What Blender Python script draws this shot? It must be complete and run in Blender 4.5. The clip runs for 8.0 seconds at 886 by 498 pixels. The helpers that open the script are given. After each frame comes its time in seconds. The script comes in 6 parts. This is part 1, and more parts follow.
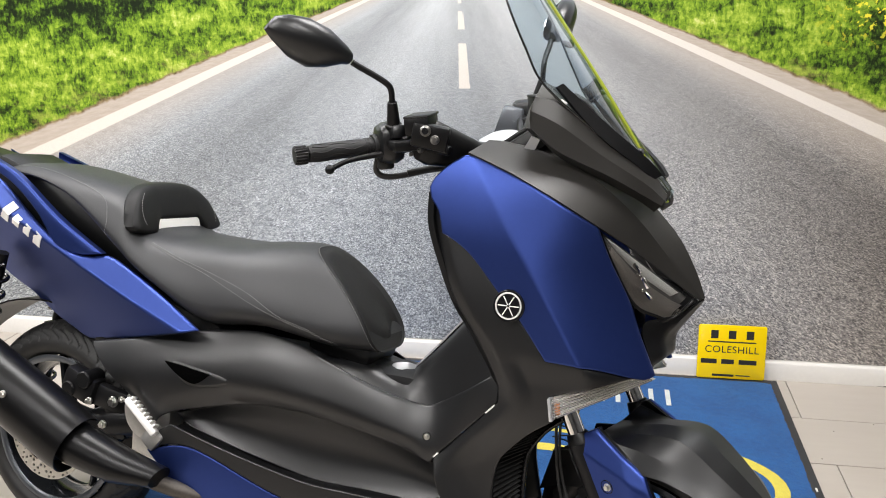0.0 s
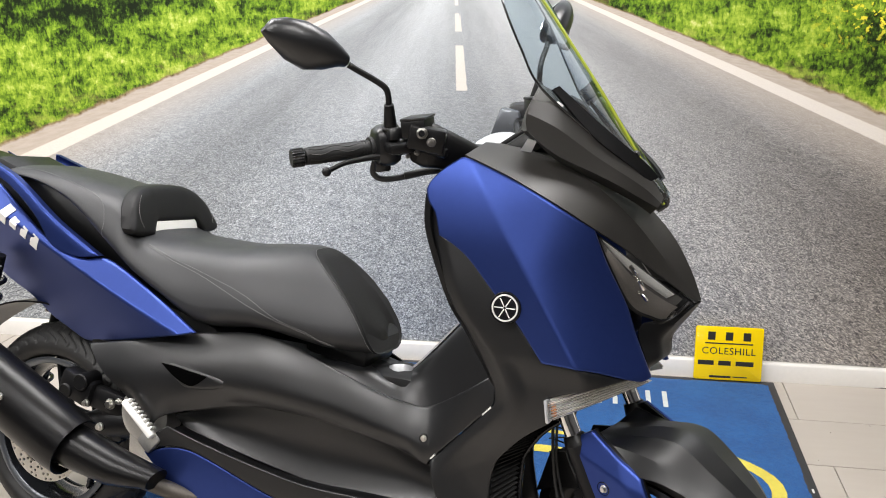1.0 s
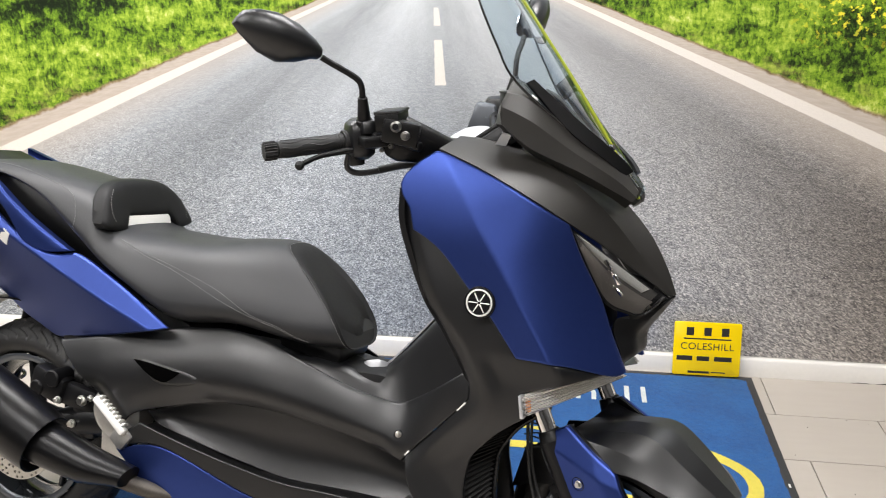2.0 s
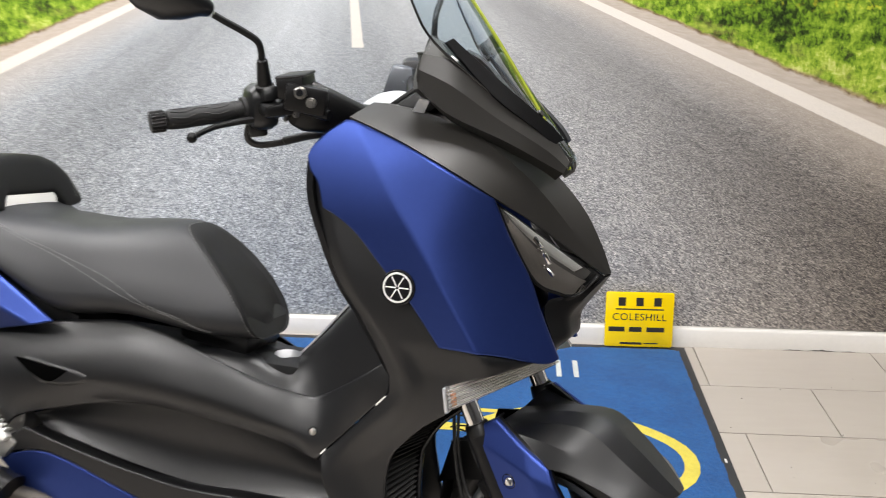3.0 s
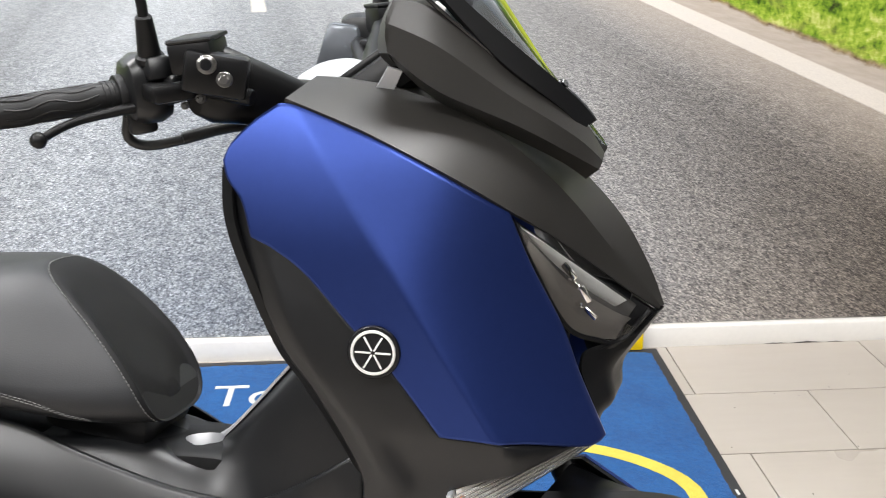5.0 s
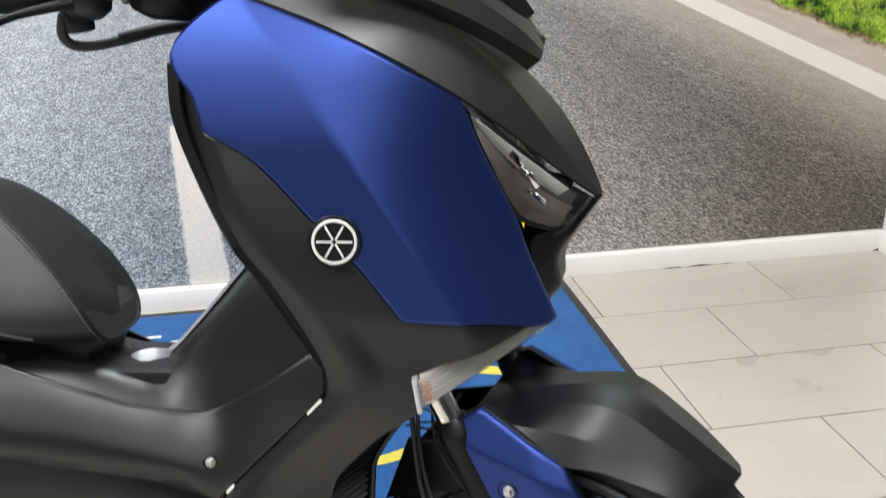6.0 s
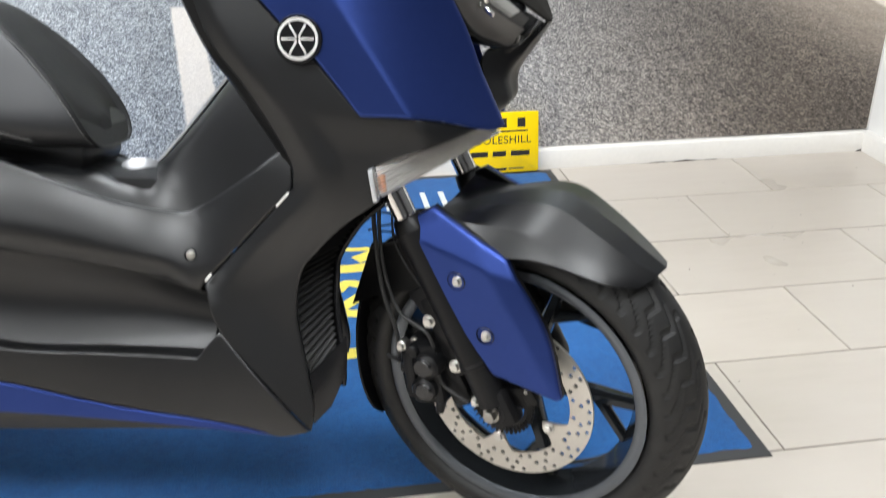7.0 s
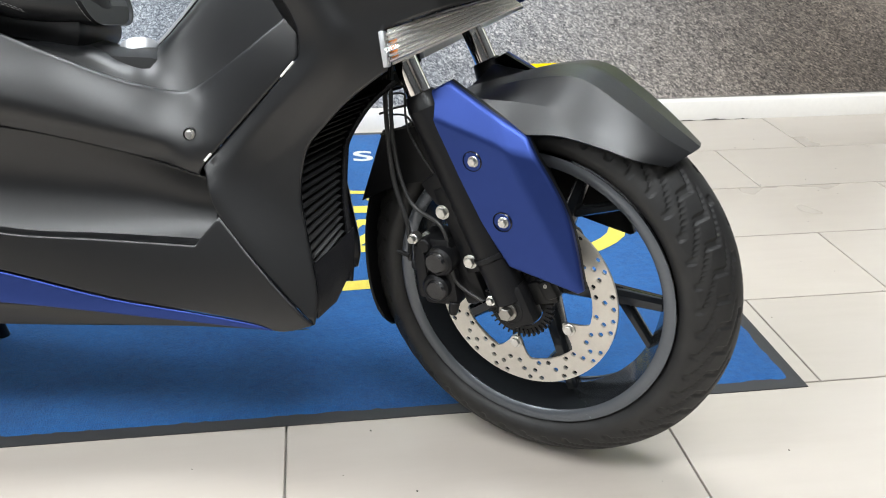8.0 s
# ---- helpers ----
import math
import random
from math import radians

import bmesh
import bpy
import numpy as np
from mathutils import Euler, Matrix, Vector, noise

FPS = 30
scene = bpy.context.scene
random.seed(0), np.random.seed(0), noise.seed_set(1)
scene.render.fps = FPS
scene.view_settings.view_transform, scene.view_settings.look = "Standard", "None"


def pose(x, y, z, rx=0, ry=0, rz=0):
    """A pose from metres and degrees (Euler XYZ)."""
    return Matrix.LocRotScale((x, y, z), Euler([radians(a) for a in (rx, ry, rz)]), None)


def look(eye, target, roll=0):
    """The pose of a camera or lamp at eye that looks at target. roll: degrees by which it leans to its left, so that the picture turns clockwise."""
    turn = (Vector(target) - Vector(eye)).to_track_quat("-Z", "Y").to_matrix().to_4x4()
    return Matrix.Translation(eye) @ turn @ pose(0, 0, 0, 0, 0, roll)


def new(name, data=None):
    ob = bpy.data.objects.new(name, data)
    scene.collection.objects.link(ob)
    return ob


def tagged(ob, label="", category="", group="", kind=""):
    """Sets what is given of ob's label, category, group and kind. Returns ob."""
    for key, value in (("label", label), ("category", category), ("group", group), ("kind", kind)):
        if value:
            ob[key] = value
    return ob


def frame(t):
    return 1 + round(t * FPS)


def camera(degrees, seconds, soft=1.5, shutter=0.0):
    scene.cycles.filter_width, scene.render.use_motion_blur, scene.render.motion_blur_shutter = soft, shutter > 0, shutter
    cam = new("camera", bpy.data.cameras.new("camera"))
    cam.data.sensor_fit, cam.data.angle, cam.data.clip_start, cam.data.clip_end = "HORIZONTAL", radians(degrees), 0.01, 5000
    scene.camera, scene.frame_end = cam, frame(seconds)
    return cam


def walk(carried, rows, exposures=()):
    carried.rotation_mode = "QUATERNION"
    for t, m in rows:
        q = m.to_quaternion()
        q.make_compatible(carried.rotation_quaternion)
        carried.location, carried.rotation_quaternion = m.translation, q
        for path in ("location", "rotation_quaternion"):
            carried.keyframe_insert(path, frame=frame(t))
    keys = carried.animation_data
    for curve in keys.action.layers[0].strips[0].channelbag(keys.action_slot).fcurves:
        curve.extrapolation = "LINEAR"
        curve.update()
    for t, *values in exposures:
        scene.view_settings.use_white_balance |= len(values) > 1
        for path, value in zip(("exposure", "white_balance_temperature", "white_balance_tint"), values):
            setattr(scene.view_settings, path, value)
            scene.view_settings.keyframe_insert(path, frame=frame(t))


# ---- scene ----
from mathutils import geometry

cam = camera(51.0, 8.0, soft=1.0, shutter=0.5)
PATH = [
    (0, (0.494, 0.309, 1.407), (0.167, 2.201, 0.848), -0.3),
    (0.5, (0.494, 0.312, 1.404), (0.167, 2.206, 0.848), -0.4),
    (1, (0.497, 0.307, 1.409), (0.174, 2.201, 0.853), -0.3),
    (2.3, (0.533, 0.335, 1.4), (0.267, 2.233, 0.83), -0.2),
    (2.5, (0.549, 0.351, 1.4), (0.304, 2.247, 0.812), -0.4),
    (3, (0.517, 0.491, 1.376), (0.38, 2.383, 0.742), 0.2),
    (3.5, (0.415, 0.702, 1.347), (0.429, 2.588, 0.68), 0.7),
    (4, (0.379, 0.831, 1.325), (0.419, 2.702, 0.621), 0.9),
    (4.2, (0.39, 0.874, 1.319), (0.395, 2.747, 0.617), 0.2),
    (5.3, (0.334, 1.012, 1.265), (0.526, 2.882, 0.581), -0.9),
    (5.5, (0.301, 1.012, 1.249), (0.574, 2.863, 0.544), -0.9),
    (6, (0.275, 0.956, 1.204), (0.618, 2.779, 0.457), -0.5),
    (6.5, (0.301, 0.837, 1.154), (0.623, 2.647, 0.367), 0.0),
    (7, (0.322, 0.761, 1.079), (0.622, 2.544, 0.225), 0.1),
    (7.5, (0.34, 0.746, 0.978), (0.591, 2.519, 0.087), 0.1),
    (8, (0.334, 0.769, 0.885), (0.59, 2.568, 0.05), 0.4),
]
# the clip's camera opens up a little as it sinks towards the floor
EXPOSURES = [(0, -0.26, 6900, 14), (2.5, -0.20, 6900, 14), (3.5, -0.12, 6900, 14), (4, 0.03, 6800, 13), (5.5, -0.03, 6750, 13), (6, -0.12, 6600, 11), (6.5, -0.04, 6550, 10.5), (7, 0.06, 6520, 10.2), (8, 0.18, 6450, 9.5)]
walk(cam, [(t, look(eye, target, roll)) for t, eye, target, roll in PATH], EXPOSURES)

# ---- light: showroom lit from above by added, unseen rows of ceiling panels ----
world = bpy.data.worlds.new("sky")
scene.world = world
world.use_nodes = True
sky = world.node_tree.nodes.new("ShaderNodeTexSky")
sky.sky_type, sky.sun_disc = "NISHITA", False
sky.sun_elevation, sky.sun_rotation = radians(40), radians(200)
world.node_tree.links.new(sky.outputs[0], world.node_tree.nodes["Background"].inputs[0])
world.node_tree.nodes["Background"].inputs[1].default_value = 0.08

CEIL = 2.75
X0, X1, Y0, Y1 = -4.6, 2.31, -3.4, 3.6
LIGHTS = [(x, y) for x in (-3.1, -1.2, 0.7) for y in (-1.9, 0.6, 2.5)]
WATTS = {-1.9: 24, 0.6: 52, 2.5: 63}


def area_light(name, m, sx, sy, watts, colour):
    d = bpy.data.lights.new(name, "AREA")
    d.shape, d.size, d.size_y, d.energy, d.color = "RECTANGLE", sx, sy, watts, colour
    ob = new(name, d)
    ob.matrix_world = m
    return ob


for lx, ly in LIGHTS:
    area_light("ceiling_lamp", pose(lx, ly, CEIL - 0.03), 1.1, 0.5, WATTS[ly], (0.94, 0.975, 1.0))

# ---- materials ----
def graph(name):
    m = bpy.data.materials.new(name)
    m.use_nodes = True
    t = m.node_tree
    return m, t.nodes, t.links, t.nodes["Principled BSDF"]


def node(nodes, kind, **values):
    n = nodes.new(kind)
    for key, value in values.items():
        n.inputs[key.replace("_", " ")].default_value = value
    return n


def noise_tex(nodes, links, scale, detail=4.0, vec=None, rough=0.55):
    n = node(nodes, "ShaderNodeTexNoise", Scale=scale, Detail=detail, Roughness=rough)
    if vec is not None:
        links.new(vec, n.inputs["Vector"])
    return n.outputs["Fac"]


def ramp(nodes, links, fac, stops):
    r = nodes.new("ShaderNodeValToRGB")
    while len(r.color_ramp.elements) < len(stops):
        r.color_ramp.elements.new(0.5)
    for e, (p, c) in zip(r.color_ramp.elements, stops):
        e.position, e.color = p, (*c, 1) if len(c) == 3 else c
    links.new(fac, r.inputs[0])
    return r.outputs[0]


def calc(nodes, links, op, a, b=None, clamp=False):
    n = nodes.new("ShaderNodeMath")
    n.operation, n.use_clamp = op, clamp
    for i, v in enumerate((a, b)):
        if v is None:
            continue
        if isinstance(v, (int, float)):
            n.inputs[i].default_value = v
        else:
            links.new(v, n.inputs[i])
    return n.outputs[0]


def blend(nodes, links, fac, a, b, mode="MIX"):
    n = nodes.new("ShaderNodeMix")
    n.data_type, n.blend_type = "RGBA", mode
    for i, v in ((0, fac), (6, a), (7, b)):
        if isinstance(v, (int, float)):
            n.inputs[i].default_value = v
        elif isinstance(v, tuple):
            n.inputs[i].default_value = (*v, 1)
        else:
            links.new(v, n.inputs[i])
    return n.outputs[2]


def bump(nodes, links, bsdf, height, strength, distance):
    b = node(nodes, "ShaderNodeBump", Strength=strength, Distance=distance)
    links.new(height, b.inputs["Height"])
    links.new(b.outputs[0], bsdf.inputs["Normal"])


def surface(name, colour, rough, metal=0.0, vary=0.12, grain=0.0, grain_scale=900.0, spread=0.08, coat=0.0, scale=9.0, sheen=0.0, spec=0.5):
    """Plain surface: two scales of tone and gloss variation and a fine relief."""
    m, n, l, b = graph(name)
    pos = n.new("ShaderNodeTexCoord").outputs["Object"]
    big, small = noise_tex(n, l, scale, 5, pos), noise_tex(n, l, scale * 22, 4, pos)
    mixed = calc(n, l, "ADD", calc(n, l, "MULTIPLY", big, 0.6), calc(n, l, "MULTIPLY", small, 0.4))
    lo = tuple(c * (1 - vary) for c in colour)
    hi = tuple(min(1, c * (1 + vary)) for c in colour)
    l.new(ramp(n, l, mixed, [(0.3, lo), (0.7, hi)]), b.inputs["Base Color"])
    r = n.new("ShaderNodeMapRange")
    r.inputs["To Min"].default_value, r.inputs["To Max"].default_value = rough - spread, rough + spread
    l.new(mixed, r.inputs["Value"])
    l.new(r.outputs[0], b.inputs["Roughness"])
    b.inputs["Metallic"].default_value = metal
    b.inputs["Specular IOR Level"].default_value = spec
    b.inputs["Coat Weight"].default_value = coat
    b.inputs["Sheen Weight"].default_value = sheen
    if grain:
        bump(n, l, b, noise_tex(n, l, grain_scale, 2, pos), grain, 0.0006)
    return m


BLACK = surface("matt_black_plastic", (0.0036, 0.0039, 0.0046), 0.36, grain=0.12, grain_scale=1400, vary=0.1, spread=0.03, spec=0.60)
SATIN = surface("satin_black_guard", (0.0035, 0.0035, 0.0038), 0.3, grain=0.12, grain_scale=900, vary=0.15, spread=0.05, spec=0.22)
BLACK_DEEP = surface("black_plastic", (0.0035, 0.0035, 0.0038), 0.4, grain=0.1, spec=0.28)
BLACK_GLOSS = surface("gloss_black_plastic", (0.01, 0.01, 0.011), 0.18, spread=0.05)
BROWN_BLACK = surface("warm_matt_black_paint", (0.021, 0.0195, 0.0172), 0.42, metal=0.2, grain=0.06, grain_scale=1800, vary=0.08, spread=0.03, spec=0.6)
BLUE = surface("matt_blue_metallic_paint", (0.026, 0.050, 0.205), 0.36, metal=0.85, vary=0.05, grain=0.05, grain_scale=2500, spread=0.02, scale=4)
VINYL = surface("black_seat_vinyl", (0.0100, 0.0108, 0.0126), 0.50, grain=0.3, grain_scale=700, vary=0.1, spread=0.04, spec=0.58)
VINYL_BLACK = surface("smooth_black_vinyl", (0.0035, 0.0035, 0.0038), 0.5, grain=0.2, grain_scale=700, vary=0.1, spread=0.04, spec=0.25)
VINYL_GRIP = surface("dimpled_seat_vinyl", (0.0045, 0.0045, 0.005), 0.6, grain=0.6, grain_scale=420, vary=0.15, spec=0.3)
THREAD = surface("grey_thread", (0.20, 0.20, 0.195), 0.8)
CHROME = surface("chrome", (0.82, 0.80, 0.77), 0.08, metal=1.0, vary=0.03, spread=0.03)
STEEL = surface("zinc_bolt", (0.62, 0.61, 0.58), 0.32, metal=1.0, vary=0.12)
NICKEL = surface("dull_nickel", (0.30, 0.29, 0.27), 0.3, metal=1.0, vary=0.15)
ALLOY = surface("cast_alloy", (0.52, 0.51, 0.49), 0.45, metal=0.85, vary=0.15, grain=0.2, grain_scale=500)
PEG = surface("polished_alloy", (0.84, 0.83, 0.80), 0.35, metal=0.25, vary=0.06)
DULL = surface("dull_pipe_metal", (0.085, 0.075, 0.065), 0.5, metal=0.6, vary=0.3)
SILVER = surface("silver_paint", (0.55, 0.56, 0.58), 0.35, metal=0.5, vary=0.05)
RIM = surface("dark_grey_wheel_paint", (0.028, 0.031, 0.035), 0.15, metal=0.5, vary=0.08, spread=0.05)
RIM_LIP = surface("grey_rim_lip", (0.105, 0.114, 0.127), 0.26, metal=0.5, vary=0.08, spread=0.05)
DISC = surface("ground_steel_disc", (0.56, 0.53, 0.48), 0.36, metal=0.75, vary=0.08, grain=0.1, grain_scale=700)
CAST_BLACK = surface("black_cast_metal", (0.007, 0.007, 0.0077), 0.42, metal=0.1, grain=0.25, grain_scale=350, spec=0.25)
SLOT = surface("slot_black", (0.0015, 0.0015, 0.0015), 0.9, spread=0.04, spec=0.0)
CABLE = surface("black_cable", (0.014, 0.014, 0.014), 0.45)
GRIPRUB = surface("grip_rubber", (0.007, 0.007, 0.0072), 0.55, grain=0.4, grain_scale=350, spec=0.4)
# for added walls out of view: dark, to cut fill light and reflections
UNSEEN_WALL = surface("dark_unseen_wall", (0.045, 0.046, 0.05), 0.6, vary=0.04, grain=0.1, grain_scale=180)
WHITE = surface("white_wall_paint", (0.82, 0.81, 0.79), 0.55, vary=0.02, grain=0.1, grain_scale=180)
SKIRT = surface("white_gloss_skirting", (0.72, 0.695, 0.655), 0.33, vary=0.05, scale=3)
CEILING = surface("white_ceiling", (0.80, 0.80, 0.79), 0.8, vary=0.02)
RUBBER_EDGE = surface("mat_rubber", (0.028, 0.028, 0.030), 0.6, grain=0.4, grain_scale=500)
AMBER = surface("amber_bulb", (0.85, 0.25, 0.03), 0.2)
GROUT_DARK = surface("dirty_gap", (0.07, 0.062, 0.055), 0.9, vary=0.3, scale=40)
GROUT = surface("grout", (0.30, 0.28, 0.25), 0.85, vary=0.15, scale=14)
MIRROR = surface("mirror_glass", (0.85, 0.87, 0.88), 0.02, metal=1.0, vary=0.0, spread=0.0)
YELLOW_PLATE = surface("yellow_plate", (0.86, 0.60, 0.005), 0.22, vary=0.03)
INK = surface("black_ink", (0.025, 0.022, 0.018), 0.4)
LAMP_STRIP = surface("white_strip_gleam", (0.88, 0.87, 0.84), 0.25, vary=0.03)
LAMP_INNER = surface("smoky_bezel", (0.27, 0.25, 0.235), 0.25, metal=0.0, spread=0.05)
LAMP_BODY = surface("lamp_inner", (0.11, 0.105, 0.10), 0.25, spread=0.05)


def tyre_material():
    m, n, l, b = graph("tyre_rubber")
    pos = n.new("ShaderNodeTexCoord").outputs["Object"]
    mixed = noise_tex(n, l, 40, 6, pos)
    l.new(ramp(n, l, mixed, [(0.3, (0.006, 0.006, 0.006)), (0.75, (0.016, 0.0155, 0.015))]), b.inputs["Base Color"])
    b.inputs["Roughness"].default_value = 0.58
    bump(n, l, b, noise_tex(n, l, 500, 3, pos), 0.25, 0.0006)
    return m


def thin_glass(name, tint, gloss=0.06):
    """Thin pane: clear light path with a mirror-like film, stronger at a slant."""
    m, n, l, b = graph(name)
    clear = n.new("ShaderNodeBsdfTransparent")
    clear.inputs[0].default_value = (*tint, 1)
    film = n.new("ShaderNodeBsdfGlossy")
    film.inputs["Roughness"].default_value = 0.03
    fres = node(n, "ShaderNodeFresnel", IOR=1.5)
    mix = n.new("ShaderNodeMixShader")
    l.new(calc(n, l, "ADD", fres.outputs[0], gloss, True), mix.inputs[0])
    l.new(clear.outputs[0], mix.inputs[1])
    l.new(film.outputs[0], mix.inputs[2])
    l.new(mix.outputs[0], n["Material Output"].inputs[0])
    return m


TYRE = tyre_material()
SCREEN = thin_glass("smoked_screen", (0.66, 0.78, 0.84), 0.09)
SCREEN_GLEAM = surface("lime_screen_gleam", (0.26, 0.30, 0.03), 0.25)
LENS = thin_glass("clear_lens", (0.93, 0.93, 0.92), 0.02)


def ribbed_lens():
    m, n, l, b = graph("ribbed_clear_lens")
    b.inputs["Base Color"].default_value = (0.95, 0.94, 0.92, 1)
    b.inputs["Transmission Weight"].default_value = 0.75
    b.inputs["Roughness"].default_value = 0.12
    b.inputs["IOR"].default_value = 1.45
    return m


RIBBED = ribbed_lens()


def tile_material():
    m, n, l, b = graph("beige_porcelain_tile")
    info = n.new("ShaderNodeObjectInfo")
    pos = n.new("ShaderNodeTexCoord").outputs["Object"]
    shift = n.new("ShaderNodeVectorMath")
    shift.operation = "SCALE"
    l.new(info.outputs["Location"], shift.inputs[0])
    shift.inputs["Scale"].default_value = 3.7
    add = n.new("ShaderNodeVectorMath")
    l.new(pos, add.inputs[0]), l.new(shift.outputs[0], add.inputs[1])
    grain = n.new("ShaderNodeMapping")
    grain.inputs["Scale"].default_value = (1.6, 9.0, 1.0)
    l.new(add.outputs[0], grain.inputs[0])
    veins, cloud = noise_tex(n, l, 3.2, 7, grain.outputs[0], 0.62), noise_tex(n, l, 2.2, 3, add.outputs[0])
    tone = calc(n, l, "ADD", calc(n, l, "MULTIPLY", veins, 0.32), calc(n, l, "MULTIPLY", cloud, 0.68))
    base = ramp(n, l, tone, [(0.25, (0.385, 0.342, 0.298)), (0.5, (0.43, 0.386, 0.34)), (0.8, (0.465, 0.425, 0.378))])
    each = n.new("ShaderNodeHueSaturation")
    l.new(calc(n, l, "ADD", calc(n, l, "MULTIPLY", info.outputs["Random"], 0.10), 0.95), each.inputs["Value"])
    l.new(base, each.inputs["Color"])
    l.new(each.outputs[0], b.inputs["Base Color"])
    l.new(ramp(n, l, cloud, [(0.2, (0.24,) * 3), (0.8, (0.38,) * 3)]), b.inputs["Roughness"])
    bump(n, l, b, veins, 0.02, 0.001)
    return m


TILE = tile_material()


def carpet(name, colour, dark):
    m, n, l, b = graph(name)
    pos = n.new("ShaderNodeTexCoord").outputs["Object"]
    pile, wear, mid = noise_tex(n, l, 420, 3, pos), noise_tex(n, l, 5, 5, pos), noise_tex(n, l, 70, 4, pos)
    tone = calc(n, l, "ADD", calc(n, l, "MULTIPLY", pile, 0.45), calc(n, l, "ADD", calc(n, l, "MULTIPLY", wear, 0.3), calc(n, l, "MULTIPLY", mid, 0.25)))
    l.new(ramp(n, l, tone, [(0.32, dark), (0.66, colour)]), b.inputs["Base Color"])
    b.inputs["Roughness"].default_value = 0.95
    b.inputs["Sheen Weight"].default_value = 0.06
    bump(n, l, b, calc(n, l, "ADD", pile, mid), 0.9, 0.003)
    return m


CARPET = carpet("blue_carpet", (0.009, 0.118, 0.36), (0.003, 0.044, 0.155))
CARPET_YELLOW = carpet("yellow_pile", (0.78, 0.66, 0.10), (0.50, 0.40, 0.05))
CARPET_WHITE = carpet("white_pile", (0.72, 0.74, 0.70), (0.42, 0.46, 0.46))


def mural_material():
    """Printed picture of a country road that runs to a vanishing point."""
    m, n, l, b = graph("printed_road_picture")
    sep = n.new("ShaderNodeSeparateXYZ")
    l.new(n.new("ShaderNodeTexCoord").outputs["Object"], sep.inputs[0])
    x, z = sep.outputs["X"], sep.outputs["Z"]
    C = lambda op, a, c=None, clamp=False: calc(n, l, op, a, c, clamp)
    side = C("SIGN", x)
    s = C("MAXIMUM", C("SUBTRACT", C("ADD", 1.499, C("MULTIPLY", side, 0.016)), z), 0.02)
    u = C("DIVIDE", x, s)
    au = C("ABSOLUTE", u)
    inv = C("DIVIDE", 1.0, s)

    def vec(a, c):
        v = n.new("ShaderNodeCombineXYZ")
        l.new(a, v.inputs[0]), l.new(c, v.inputs[1])
        return v.outputs[0]

    flat = vec(x, z)
    persp = vec(u, C("MULTIPLY", inv, 1.4))

    def inside(v, lo, hi, soft):
        up = n.new("ShaderNodeMapRange")
        up.inputs["From Min"].default_value, up.inputs["From Max"].default_value = lo - soft, lo + soft
        l.new(v, up.inputs["Value"])
        dn = n.new("ShaderNodeMapRange")
        dn.inputs["From Min"].default_value, dn.inputs["From Max"].default_value = hi - soft, hi + soft
        dn.inputs["To Min"].default_value, dn.inputs["To Max"].default_value = 1, 0
        l.new(v, dn.inputs["Value"])
        return C("MULTIPLY", up.outputs[0], dn.outputs[0])

    # asphalt: single chippings that grow towards the foot of the picture, and broad worn lanes
    def stones(scale, vector):
        v = node(n, "ShaderNodeTexVoronoi", Scale=scale, Randomness=1.0)
        l.new(vector, v.inputs["Vector"])
        split = n.new("ShaderNodeSeparateColor")
        l.new(v.outputs["Color"], split.inputs[0])
        return split.outputs["Red"], split.outputs["Green"]

    big, hue = stones(215, persp)
    small, _ = stones(380, persp)
    grit = noise_tex(n, l, 520, 3, persp, 0.8)
    cloud, patch = noise_tex(n, l, 1.3, 3, flat), noise_tex(n, l, 26, 4, persp, 0.65)
    chips = C("ADD", C("ADD", C("MULTIPLY", big, 0.36), C("MULTIPLY", small, 0.34)), C("ADD", C("MULTIPLY", grit, 0.34), C("MULTIPLY", C("SUBTRACT", patch, 0.5), 0.26)))
    chips = C("ADD", C("MULTIPLY", chips, 0.64), 0.194)
    asphalt = ramp(n, l, chips, [(0.22, (0.028, 0.028, 0.031)), (0.40, (0.124, 0.124, 0.131)), (0.58, (0.312, 0.310, 0.308)), (0.80, (0.76, 0.745, 0.72))])
    asphalt = blend(n, l, C("MULTIPLY", hue, 0.14), asphalt, (0.80, 0.93, 1.12), "MULTIPLY")
    plain = ramp(n, l, C("ADD", C("MULTIPLY", cloud, 0.6), C("MULTIPLY", patch, 0.4)), [(0.3, (0.28, 0.28, 0.285)), (0.7, (0.50, 0.49, 0.475))])
    far = n.new("ShaderNodeMapRange")
    far.inputs["From Min"].default_value, far.inputs["From Max"].default_value = 0.70, 0.20
    l.new(s, far.inputs["Value"])
    road = blend(n, l, C("MULTIPLY", far.outputs[0], 0.75), asphalt, plain)
    streak = noise_tex(n, l, 7.0, 4, vec(u, C("MULTIPLY", inv, 0.12)), 0.6)
    lanes = C("ADD", C("MULTIPLY", C("COSINE", C("MULTIPLY", C("SUBTRACT", u, 0.85), 4.33)), 0.21), C("ADD", C("MULTIPLY", C("SUBTRACT", cloud, 0.5), 0.35), C("MULTIPLY", C("SUBTRACT", streak, 0.5), 0.5)))
    shade = C("ADD", C("SUBTRACT", 1.25, C("MULTIPLY", C("MAXIMUM", C("SUBTRACT", x, 0.9), 0.0), 0.40)), lanes)
    tone = n.new("ShaderNodeHueSaturation")
    l.new(C("MAXIMUM", shade, 0.38), tone.inputs["Value"])
    l.new(road, tone.inputs["Color"])
    warm = C("MULTIPLY", C("MAXIMUM", C("MULTIPLY", x, 0.50), 0.0), 1.0, True)
    cool = blend(n, l, 1.0, tone.outputs[0], (0.95, 1.0, 1.03), "MULTIPLY")
    road = blend(n, l, warm, cool, (0.86, 0.70, 0.58), "MULTIPLY")

